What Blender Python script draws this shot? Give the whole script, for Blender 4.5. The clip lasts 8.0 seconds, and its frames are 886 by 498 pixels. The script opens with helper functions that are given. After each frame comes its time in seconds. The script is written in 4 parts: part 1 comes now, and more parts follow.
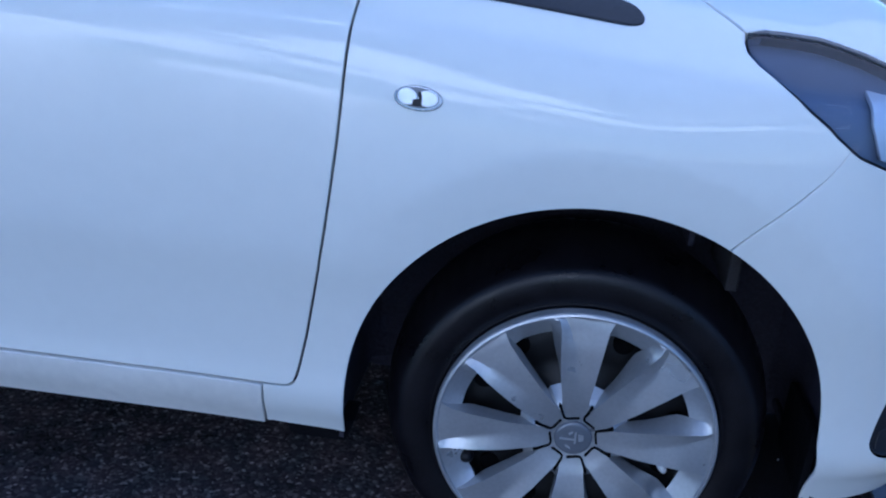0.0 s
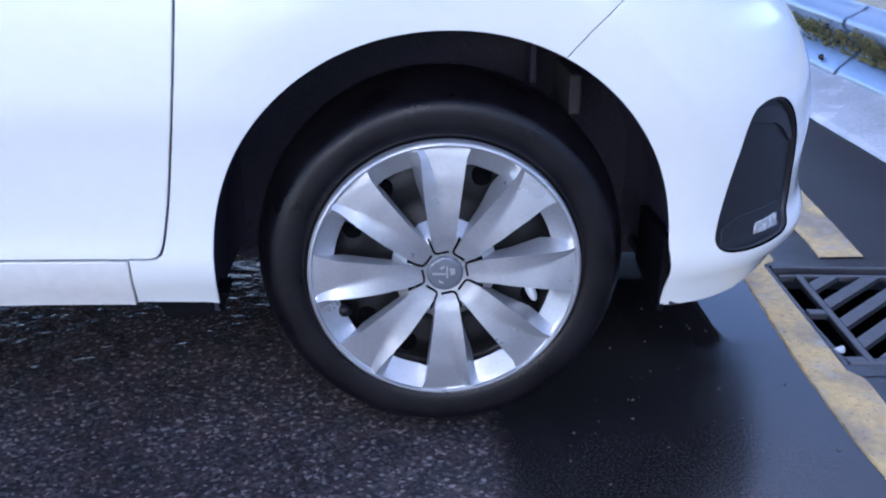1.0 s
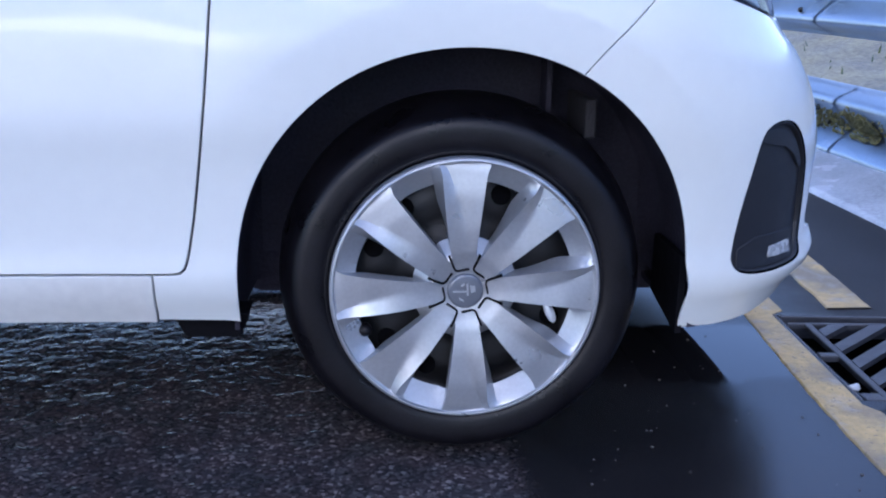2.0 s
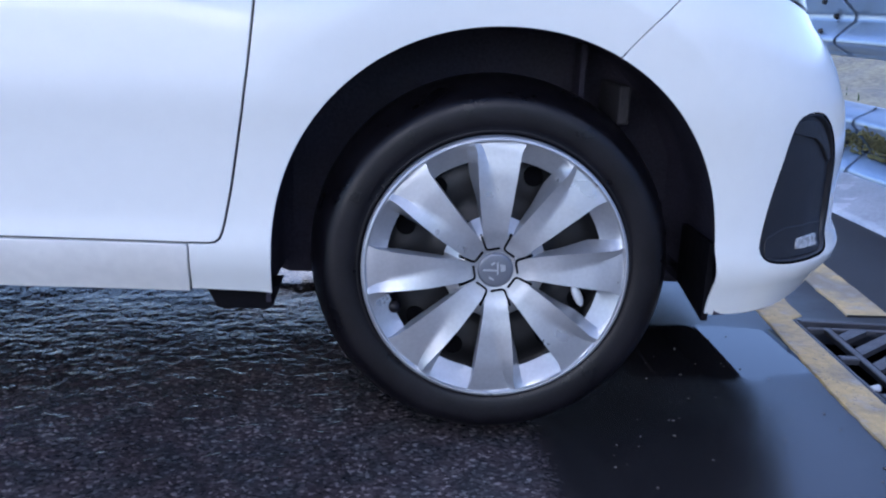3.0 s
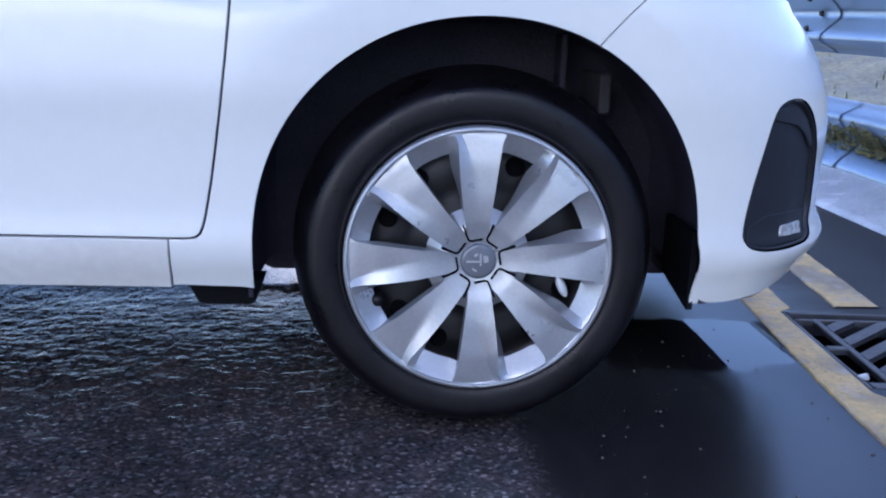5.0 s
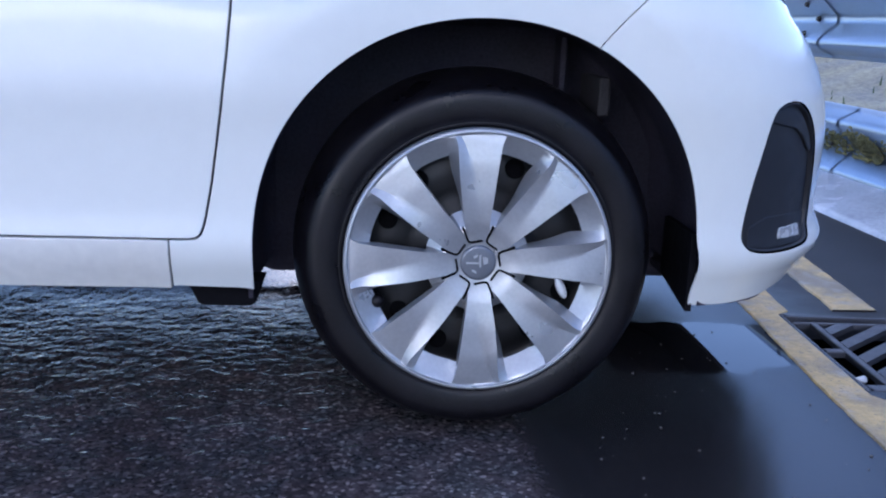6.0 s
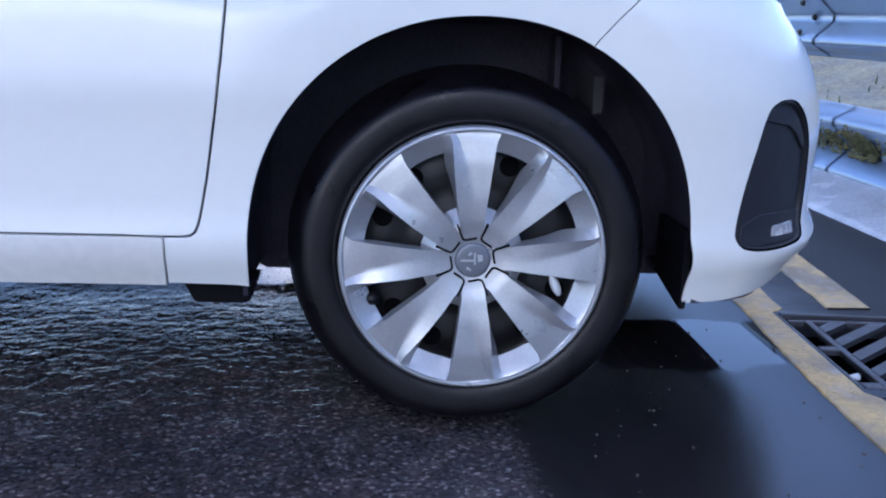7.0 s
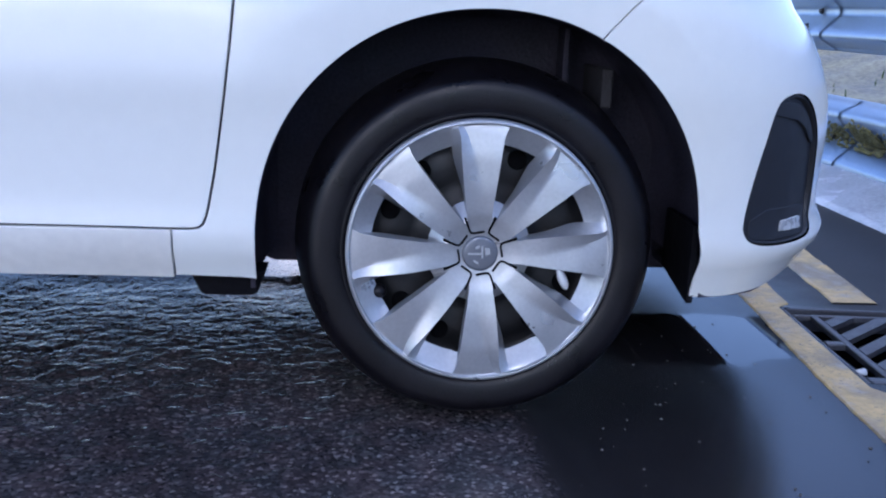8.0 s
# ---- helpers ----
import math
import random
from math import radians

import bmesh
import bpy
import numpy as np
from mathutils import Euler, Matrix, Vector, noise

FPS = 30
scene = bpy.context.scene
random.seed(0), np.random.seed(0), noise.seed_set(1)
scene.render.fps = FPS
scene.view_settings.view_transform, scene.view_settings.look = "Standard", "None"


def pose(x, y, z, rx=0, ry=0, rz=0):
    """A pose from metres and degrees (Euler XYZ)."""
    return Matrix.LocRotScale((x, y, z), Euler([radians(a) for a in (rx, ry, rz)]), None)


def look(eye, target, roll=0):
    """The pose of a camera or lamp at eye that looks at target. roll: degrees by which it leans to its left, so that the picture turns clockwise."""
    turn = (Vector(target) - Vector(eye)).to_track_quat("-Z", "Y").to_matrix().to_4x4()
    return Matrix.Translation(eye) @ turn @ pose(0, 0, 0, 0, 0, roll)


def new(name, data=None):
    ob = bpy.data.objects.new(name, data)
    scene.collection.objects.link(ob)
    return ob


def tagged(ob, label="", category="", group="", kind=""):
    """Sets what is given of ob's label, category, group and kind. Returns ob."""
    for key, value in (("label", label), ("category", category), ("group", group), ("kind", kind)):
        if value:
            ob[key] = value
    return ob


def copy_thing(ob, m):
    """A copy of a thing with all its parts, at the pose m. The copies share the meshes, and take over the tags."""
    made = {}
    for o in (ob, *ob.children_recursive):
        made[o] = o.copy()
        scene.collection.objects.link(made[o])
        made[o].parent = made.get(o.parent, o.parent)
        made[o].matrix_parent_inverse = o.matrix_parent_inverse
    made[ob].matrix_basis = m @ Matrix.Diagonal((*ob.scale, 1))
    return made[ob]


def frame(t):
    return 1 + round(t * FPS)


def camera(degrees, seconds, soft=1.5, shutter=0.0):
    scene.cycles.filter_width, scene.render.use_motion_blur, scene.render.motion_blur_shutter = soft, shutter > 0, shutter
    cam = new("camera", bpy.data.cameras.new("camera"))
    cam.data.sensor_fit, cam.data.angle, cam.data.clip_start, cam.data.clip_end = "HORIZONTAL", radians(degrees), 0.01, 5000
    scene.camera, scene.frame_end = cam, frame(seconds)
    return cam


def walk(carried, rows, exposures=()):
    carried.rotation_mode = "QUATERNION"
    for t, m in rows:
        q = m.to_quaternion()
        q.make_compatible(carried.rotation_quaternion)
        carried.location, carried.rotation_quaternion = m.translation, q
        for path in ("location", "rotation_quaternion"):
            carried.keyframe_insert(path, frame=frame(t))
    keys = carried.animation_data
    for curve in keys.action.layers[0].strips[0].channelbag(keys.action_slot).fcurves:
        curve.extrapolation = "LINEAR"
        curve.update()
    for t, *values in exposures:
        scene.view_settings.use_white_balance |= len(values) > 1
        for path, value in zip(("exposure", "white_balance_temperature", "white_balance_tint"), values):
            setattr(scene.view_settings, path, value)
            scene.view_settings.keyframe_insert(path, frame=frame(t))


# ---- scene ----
from mathutils import geometry

cam = camera(50.7, 8.0, soft=2.1)
PATH = [
    (0, (-0.106, -1.14, 1.051), (-0.269, 0.69, 0.261), 4.5),
    (0.2, (-0.101, -1.158, 1.009), (-0.089, 0.666, 0.188), 4.5),
    (0.4, (-0.082, -1.177, 0.944), (-0.035, 0.634, 0.095), 3.2),
    (0.5, (-0.089, -1.187, 0.924), (-0.019, 0.622, 0.074), 2.6),
    (0.6, (-0.073, -1.198, 0.901), (-0.008, 0.614, 0.057), 1.7),
    (1, (-0.09, -1.257, 0.849), (0.036, 0.586, 0.083), 0.8),
    (1.5, (-0.128, -1.3, 0.796), (0.039, 0.541, 0.032), 1.2),
    (1.7, (-0.132, -1.304, 0.772), (0.021, 0.576, 0.105), 0.8),
    (2.8, (-0.158, -1.344, 0.651), (-0.032, 0.595, 0.176), 2.3),
    (3, (-0.171, -1.344, 0.667), (-0.042, 0.587, 0.164), 2.7),
    (3.5, (-0.148, -1.346, 0.641), (-0.061, 0.592, 0.153), 1.0),
    (4, (-0.149, -1.349, 0.642), (-0.041, 0.59, 0.163), 1.3),
    (4.5, (-0.15, -1.345, 0.645), (-0.018, 0.59, 0.154), 1.7),
    (6, (-0.156, -1.35, 0.638), (-0.01, 0.587, 0.163), 2.0),
    (6.5, (-0.155, -1.354, 0.641), (-0.004, 0.581, 0.159), 2.2),
    (7, (-0.153, -1.353, 0.638), (0.0, 0.583, 0.159), 2.1),
    (7.5, (-0.153, -1.343, 0.638), (-0.002, 0.59, 0.148), 2.2),
    (8, (-0.159, -1.352, 0.638), (-0.013, 0.581, 0.144), 2.3),
]
EXPOSURES = [
    (0.0, 0.26, 4900, 15), (0.25, 0.56, 5180, 16), (0.5, 0.90, 5600, 21), (1.0, 1.28, 5770, 23), (1.5, 1.12, 5740, 23),
    (3.0, 0.95, 5720, 22), (4.5, 0.94, 5720, 22), (8.0, 0.94, 5720, 22),
]
walk(cam, [(t, look(eye, target, roll)) for t, eye, target, roll in PATH], EXPOSURES)

# ---- world and light ----
world = bpy.data.worlds.new("sky")
scene.world = world
world.use_nodes = True
SUN_UP, SUN_ROUND = 60.0, 35.0
wn, wl = world.node_tree.nodes, world.node_tree.links
wn.clear()
w_out, w_bg, w_sky = wn.new("ShaderNodeOutputWorld"), wn.new("ShaderNodeBackground"), wn.new("ShaderNodeTexSky")
w_sky.sky_type, w_sky.sun_disc = "NISHITA", False
w_sky.air_density, w_sky.dust_density, w_sky.ozone_density = 1.0, 0.2, 4.0
w_sky.sun_elevation, w_sky.sun_rotation = radians(SUN_UP), radians(SUN_ROUND)
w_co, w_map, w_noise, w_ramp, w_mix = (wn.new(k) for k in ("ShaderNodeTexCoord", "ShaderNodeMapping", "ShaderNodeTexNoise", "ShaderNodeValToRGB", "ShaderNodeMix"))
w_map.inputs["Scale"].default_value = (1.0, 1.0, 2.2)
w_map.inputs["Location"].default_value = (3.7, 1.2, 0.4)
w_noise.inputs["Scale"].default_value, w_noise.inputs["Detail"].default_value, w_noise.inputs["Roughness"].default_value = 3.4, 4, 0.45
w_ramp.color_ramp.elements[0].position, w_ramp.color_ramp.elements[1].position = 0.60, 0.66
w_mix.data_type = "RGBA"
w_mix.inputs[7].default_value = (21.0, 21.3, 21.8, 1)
w_bg.inputs["Strength"].default_value = 0.15
wl.new(w_co.outputs["Generated"], w_map.inputs["Vector"])
wl.new(w_map.outputs["Vector"], w_noise.inputs["Vector"])
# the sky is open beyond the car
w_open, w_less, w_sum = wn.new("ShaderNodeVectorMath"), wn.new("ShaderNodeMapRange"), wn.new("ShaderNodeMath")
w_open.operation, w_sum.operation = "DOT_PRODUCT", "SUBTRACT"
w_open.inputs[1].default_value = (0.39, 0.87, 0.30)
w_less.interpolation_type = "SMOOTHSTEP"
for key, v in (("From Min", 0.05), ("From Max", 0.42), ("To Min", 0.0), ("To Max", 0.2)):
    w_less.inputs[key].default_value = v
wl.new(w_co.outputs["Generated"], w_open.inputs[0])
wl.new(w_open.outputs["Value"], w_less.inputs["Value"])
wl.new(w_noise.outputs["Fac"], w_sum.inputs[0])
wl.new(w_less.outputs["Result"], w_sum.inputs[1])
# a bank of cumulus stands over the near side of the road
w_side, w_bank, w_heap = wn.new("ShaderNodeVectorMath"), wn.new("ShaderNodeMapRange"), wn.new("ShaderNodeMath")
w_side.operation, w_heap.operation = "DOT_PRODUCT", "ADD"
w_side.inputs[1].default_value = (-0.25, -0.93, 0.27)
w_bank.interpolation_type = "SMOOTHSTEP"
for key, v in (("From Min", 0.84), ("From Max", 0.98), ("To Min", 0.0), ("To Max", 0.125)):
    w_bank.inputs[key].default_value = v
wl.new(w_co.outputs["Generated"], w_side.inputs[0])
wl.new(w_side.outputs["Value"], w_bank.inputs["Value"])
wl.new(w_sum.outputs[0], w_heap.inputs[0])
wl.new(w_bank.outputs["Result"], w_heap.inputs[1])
# and one bright cloud added beyond the car, to brighten the wet ground under it
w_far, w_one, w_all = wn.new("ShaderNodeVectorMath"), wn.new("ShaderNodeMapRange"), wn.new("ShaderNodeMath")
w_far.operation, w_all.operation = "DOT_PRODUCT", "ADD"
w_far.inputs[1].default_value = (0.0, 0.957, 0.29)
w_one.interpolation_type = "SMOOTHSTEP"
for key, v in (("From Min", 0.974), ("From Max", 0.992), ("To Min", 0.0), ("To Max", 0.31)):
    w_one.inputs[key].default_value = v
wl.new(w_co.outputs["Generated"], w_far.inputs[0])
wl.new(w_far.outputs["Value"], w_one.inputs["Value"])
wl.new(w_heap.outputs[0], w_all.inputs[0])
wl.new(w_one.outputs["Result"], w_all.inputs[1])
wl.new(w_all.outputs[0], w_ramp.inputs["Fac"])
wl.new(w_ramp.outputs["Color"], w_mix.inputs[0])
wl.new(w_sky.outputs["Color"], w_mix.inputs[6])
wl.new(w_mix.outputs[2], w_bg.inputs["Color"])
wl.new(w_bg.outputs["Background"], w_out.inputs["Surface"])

sun = new("sun", bpy.data.lights.new("sun", "SUN"))
sun.data.energy, sun.data.angle, sun.data.color = 0.3, radians(50), (1.0, 0.95, 0.87)
sun_way = Vector((math.sin(radians(SUN_ROUND)) * math.cos(radians(SUN_UP)), math.cos(radians(SUN_ROUND)) * math.cos(radians(SUN_UP)), math.sin(radians(SUN_UP))))
sun.matrix_world = look(sun_way * 20, (0, 0, 0))


# ---- materials ----
def material(name, colour, rough=0.5, metal=0.0, coat=0.0, vary=0.12, scale=8.0, bump=0.0, bump_scale=60.0, rough_vary=0.1, spec=0.5):
    """A surface with colour and roughness varied at two scales and a fine relief."""
    m = bpy.data.materials.new(name)
    m.use_nodes = True
    n, l = m.node_tree.nodes, m.node_tree.links
    p = n["Principled BSDF"]
    co = n.new("ShaderNodeTexCoord")
    a, b = n.new("ShaderNodeTexNoise"), n.new("ShaderNodeTexNoise")
    a.inputs["Scale"].default_value, a.inputs["Detail"].default_value = scale, 5
    b.inputs["Scale"].default_value, b.inputs["Detail"].default_value = scale * 14, 4
    mixn = n.new("ShaderNodeMath")
    mixn.operation = "ADD"
    rng = n.new("ShaderNodeMapRange")
    rng.inputs["From Min"].default_value, rng.inputs["From Max"].default_value = 0.7, 1.3
    rng.inputs["To Min"].default_value, rng.inputs["To Max"].default_value = 1 - vary, 1 + vary
    mul = n.new("ShaderNodeMix")
    mul.data_type, mul.blend_type = "RGBA", "MULTIPLY"
    mul.inputs[0].default_value = 1.0
    mul.inputs[6].default_value = (*colour, 1)
    for t in (a, b):
        l.new(co.outputs["Object"], t.inputs["Vector"])
    l.new(a.outputs["Fac"], mixn.inputs[0])
    l.new(b.outputs["Fac"], mixn.inputs[1])
    l.new(mixn.outputs[0], rng.inputs["Value"])
    l.new(rng.outputs["Result"], mul.inputs[7])
    l.new(mul.outputs[2], p.inputs["Base Color"])
    rr = n.new("ShaderNodeMapRange")
    rr.inputs["From Min"].default_value, rr.inputs["From Max"].default_value = 0.35, 0.65
    rr.inputs["To Min"].default_value, rr.inputs["To Max"].default_value = max(0.02, rough - rough_vary), rough + rough_vary
    l.new(a.outputs["Fac"], rr.inputs["Value"])
    l.new(rr.outputs["Result"], p.inputs["Roughness"])
    p.inputs["Metallic"].default_value = metal
    p.inputs["Coat Weight"].default_value = coat
    p.inputs["Specular IOR Level"].default_value = spec
    p.inputs["Coat Roughness"].default_value = 0.03
    if bump:
        c, bp = n.new("ShaderNodeTexNoise"), n.new("ShaderNodeBump")
        c.inputs["Scale"].default_value, c.inputs["Detail"].default_value = bump_scale, 6
        bp.inputs["Strength"].default_value, bp.inputs["Distance"].default_value = min(1.0, bump), 0.004
        l.new(co.outputs["Object"], c.inputs["Vector"])
        l.new(c.outputs["Fac"], bp.inputs["Height"])
        l.new(bp.outputs["Normal"], p.inputs["Normal"])
    return m


def wet_asphalt():
    """Wet asphalt: coarse with stone chips in dark binder on the one side, worn smooth beside the kerb, with standing water near the drain and on the open road beyond the car."""
    m = bpy.data.materials.new("wet_asphalt")
    m.use_nodes = True
    n, l = m.node_tree.nodes, m.node_tree.links
    p = n["Principled BSDF"]
    co, xyz = n.new("ShaderNodeTexCoord"), n.new("ShaderNodeSeparateXYZ")
    l.new(co.outputs["Object"], xyz.inputs[0])

    def noise_at(scale, detail=5):
        t = n.new("ShaderNodeTexNoise")
        t.inputs["Scale"].default_value, t.inputs["Detail"].default_value = scale, detail
        l.new(co.outputs["Object"], t.inputs["Vector"])
        return t.outputs["Fac"]

    def ramp_to(src, a, b, lo=0.0, hi=1.0, soft=True):
        r = n.new("ShaderNodeMapRange")
        r.interpolation_type = "SMOOTHSTEP" if soft else "LINEAR"
        for key, v in (("From Min", a), ("From Max", b), ("To Min", lo), ("To Max", hi)):
            r.inputs[key].default_value = v
        l.new(src, r.inputs["Value"])
        return r.outputs["Result"]

    def calc(op, a, b):
        k = n.new("ShaderNodeMath")
        k.operation = op
        for i, v in enumerate((a, b)):
            if isinstance(v, float):
                k.inputs[i].default_value = v
            else:
                l.new(v, k.inputs[i])
        return k.outputs[0]

    def blend(f, a, b):
        k = n.new("ShaderNodeMix")
        for key, v in ((0, f), (2, a), (3, b)):
            if isinstance(v, float):
                k.inputs[key].default_value = v
            else:
                l.new(v, k.inputs[key])
        return k.outputs[0]

    def blend_colour(f, a, b, mode="MIX"):
        k = n.new("ShaderNodeMix")
        k.data_type, k.blend_type = "RGBA", mode
        for key, v in ((0, f), (6, a), (7, b)):
            if isinstance(v, float):
                k.inputs[key].default_value = v
            elif isinstance(v, tuple):
                k.inputs[key].default_value = (*v, 1)
            else:
                l.new(v, k.inputs[key])
        return k.outputs[2]

    shift = calc("MULTIPLY", calc("SUBTRACT", noise_at(4.5), 0.5), 0.22)
    x = calc("ADD", xyz.outputs["X"], shift)
    y = calc("ADD", xyz.outputs["Y"], calc("MULTIPLY", shift, 0.4))
    worn = ramp_to(calc("ADD", xyz.outputs["X"], calc("MULTIPLY", shift, 0.3)), 0.05, 0.12)
    pool = calc("MULTIPLY", calc("MULTIPLY", ramp_to(y, 0.27, 0.35), ramp_to(y, 0.62, 0.575)), ramp_to(x, 0.24, 0.33))
    open_road = calc("MULTIPLY", ramp_to(y, 0.76, 0.86), ramp_to(x, 0.45, 0.2))
    vor = n.new("ShaderNodeTexVoronoi")
    vor.inputs["Scale"].default_value = 165
    l.new(co.outputs["Object"], vor.inputs["Vector"])
    pick = n.new("ShaderNodeSeparateColor")
    l.new(vor.outputs["Color"], pick.inputs["Color"])
    ramp = n.new("ShaderNodeValToRGB")
    e = ramp.color_ramp.elements
    e[0].position, e[0].color = 0.0, (0.030, 0.0275, 0.029, 1)
    e[1].position, e[1].color = 1.0, (0.22, 0.205, 0.20, 1)
    for at, c in ((0.62, (0.055, 0.050, 0.052, 1)), (0.90, (0.095, 0.087, 0.088, 1))):
        mid = e.new(at)
        mid.color = c
    l.new(pick.outputs["Red"], ramp.inputs["Fac"])
    tint = blend_colour(ramp_to(noise_at(16.0), 0.35, 0.65), (0.82, 0.86, 0.87), (1.16, 1.02, 1.0))
    coarse = blend_colour(1.0, ramp.outputs["Color"], tint, "MULTIPLY")
    smooth_c = blend_colour(ramp_to(noise_at(260.0, 3), 0.35, 0.7), (0.006, 0.0055, 0.006), (0.028, 0.026, 0.027))
    base = blend_colour(worn, coarse, smooth_c)
    patches = ramp_to(noise_at(3.0, 6), 0.3, 0.7, 0.75, 1.25)
    l.new(blend_colour(1.0, base, patches, "MULTIPLY"), p.inputs["Base Color"])
    film = noise_at(2.2)
    rough = blend(worn, ramp_to(film, 0.35, 0.65, 0.13, 0.075), ramp_to(film, 0.35, 0.65, 0.26, 0.20))
    beyond = ramp_to(x, 0.74, 0.98)
    rough = blend(beyond, rough, 0.5)
    rough = blend(pool, rough, 0.012)
    l.new(blend(open_road, rough, 0.03), p.inputs["Roughness"])
    height = calc("SUBTRACT", noise_at(130.0, 8), calc("MULTIPLY", vor.outputs["Distance"], 0.7))
    relief = blend(worn, 0.13, 0.03)
    relief = blend(pool, relief, 0.0)
    bp = n.new("ShaderNodeBump")
    bp.inputs["Distance"].default_value = 0.006
    l.new(blend(open_road, relief, 0.02), bp.inputs["Strength"])
    l.new(height, bp.inputs["Height"])
    l.new(bp.outputs["Normal"], p.inputs["Normal"])
    p.inputs["IOR"].default_value = 1.33
    l.new(blend(beyond, blend(worn, ramp_to(x, -0.85, -0.40, 0.80, 0.36), 0.85), 0.35), p.inputs["Specular IOR Level"])
    return m


def worn_paint():
    """Yellow road paint, scuffed pale and thin, with brown dirt lying in patches."""
    m = material("worn_yellow_road_paint", (0.55, 0.39, 0.155), 0.5, vary=0.25, scale=5, bump=0.5, bump_scale=180)
    n, l = m.node_tree.nodes, m.node_tree.links
    p = n["Principled BSDF"]
    plain = p.inputs["Base Color"].links[0].from_socket
    co = n.new("ShaderNodeTexCoord")
    for scale, lo, hi, colour, most in ((5.5, 0.46, 0.60, (0.20, 0.165, 0.11), 0.8), (22.0, 0.52, 0.70, (0.46, 0.42, 0.34), 0.5), (140.0, 0.60, 0.68, (0.10, 0.09, 0.085), 0.7)):
        t, r, k = n.new("ShaderNodeTexNoise"), n.new("ShaderNodeMapRange"), n.new("ShaderNodeMix")
        t.inputs["Scale"].default_value, t.inputs["Detail"].default_value = scale, 6
        for key, v in (("From Min", lo), ("From Max", hi), ("To Max", most)):
            r.inputs[key].default_value = v
        k.data_type = "RGBA"
        k.inputs[7].default_value = (*colour, 1)
        l.new(co.outputs["Object"], t.inputs["Vector"])
        l.new(t.outputs["Fac"], r.inputs["Value"])
        l.new(r.outputs["Result"], k.inputs[0])
        l.new(plain, k.inputs[6])
        plain = k.outputs[2]
    l.new(plain, p.inputs["Base Color"])
    return m


def clear_glass(name, tint):
    """Clear plastic or glass: see-through, with a glossy surface."""
    m = bpy.data.materials.new(name)
    m.use_nodes = True
    n, l = m.node_tree.nodes, m.node_tree.links
    n.clear()
    out, mix, tr, gl, fr = (n.new(k) for k in ("ShaderNodeOutputMaterial", "ShaderNodeMixShader", "ShaderNodeBsdfTransparent", "ShaderNodeBsdfGlossy", "ShaderNodeFresnel"))
    tr.inputs["Color"].default_value = (*tint, 1)
    gl.inputs["Roughness"].default_value = 0.03
    fr.inputs["IOR"].default_value = 1.33
    l.new(fr.outputs[0], mix.inputs[0])
    l.new(tr.outputs[0], mix.inputs[1])
    l.new(gl.outputs[0], mix.inputs[2])
    l.new(mix.outputs[0], out.inputs["Surface"])
    return m


PAINT = material("white_car_paint", (0.788, 0.80, 0.752), 0.45, 0, 1.0, 0.015, 3.0, rough_vary=0.05)
DUSTY = material("dusty_white_paint", (0.72, 0.705, 0.65), 0.42, 0, 0.5, 0.06, 4.0, rough_vary=0.08)
BLACK = material("black_textured_plastic", (0.0105, 0.012, 0.017), 0.5, vary=0.2, bump=0.25, bump_scale=900)
LINER = material("black_wheel_arch_liner", (0.036, 0.032, 0.045), 0.7, spec=0.3, vary=0.4, scale=12, bump=0.5, bump_scale=120)
BRACKET = material("dusty_liner_plastic", (0.026, 0.0225, 0.024), 0.85, vary=0.4, scale=14, bump=0.5, bump_scale=150)
FLAP = material("dull_black_rubber", (0.0045, 0.0042, 0.0056), 0.75, spec=0.1, vary=0.4, scale=14, bump=0.3)
GLOSSBLACK = material("gloss_black_trim", (0.012, 0.013, 0.016), 0.2, coat=0.5, vary=0.1)
RUBBER = material("tyre_rubber", (0.0048, 0.0040, 0.0054), 0.36, spec=0.29, vary=0.6, scale=16, bump=0.12, bump_scale=400)
SILVER = material("silver_wheel_paint", (0.48, 0.49, 0.50), 0.35, 0.62, 0.25, 0.08, 12.0, rough_vary=0.08)
GREYCAP = material("grey_cap_plastic", (0.16, 0.17, 0.19), 0.4, 0.3, 0.2, 0.1, 60)
STEEL = material("black_painted_steel", (0.009, 0.009, 0.010), 0.5, 0.2, vary=0.3, scale=20, bump=0.2)
DISC = material("brake_steel", (0.30, 0.29, 0.28), 0.4, 0.9, vary=0.3, scale=30)
CHROME = material("chrome", (0.85, 0.86, 0.88), 0.08, 1.0, vary=0.02, rough_vary=0.03)
DIMCHROME = material("dulled_chrome", (0.30, 0.32, 0.36), 0.2, 1.0, vary=0.1)
LENS = clear_glass("clear_lens", (0.80, 0.86, 0.95))
HOUSING = material("dark_lamp_housing", (0.17, 0.20, 0.27), 0.5, vary=0.06)
REFLECTOR = material("silver_reflector", (0.88, 0.90, 0.92), 0.35, 0.3, vary=0.04)
FOGGLASS = material("pale_fog_lamp_glass", (0.44, 0.44, 0.43), 0.25, 0.2, 0.5, 0.1, 40)
WINDOW = material("dark_window_glass", (0.01, 0.012, 0.014), 0.05, coat=1.0, vary=0.05, rough_vary=0.01)
ASPHALT = wet_asphalt()
YELLOW = worn_paint()
IRON = material("cast_iron", (0.055, 0.058, 0.068), 0.45, 0.2, vary=0.3, scale=18, bump=0.4, bump_scale=300)
# near black with hardly any gloss: the shade inside recesses, put into the colour
RECESS_SHADE = material("near_black_recess_shade", (0.003, 0.003, 0.0035), 0.9, vary=0.3, spec=0.05)
CONCRETE = material("pale_wet_concrete", (0.50, 0.52, 0.54), 0.2, vary=0.2, scale=5, bump=0.35, bump_scale=120)
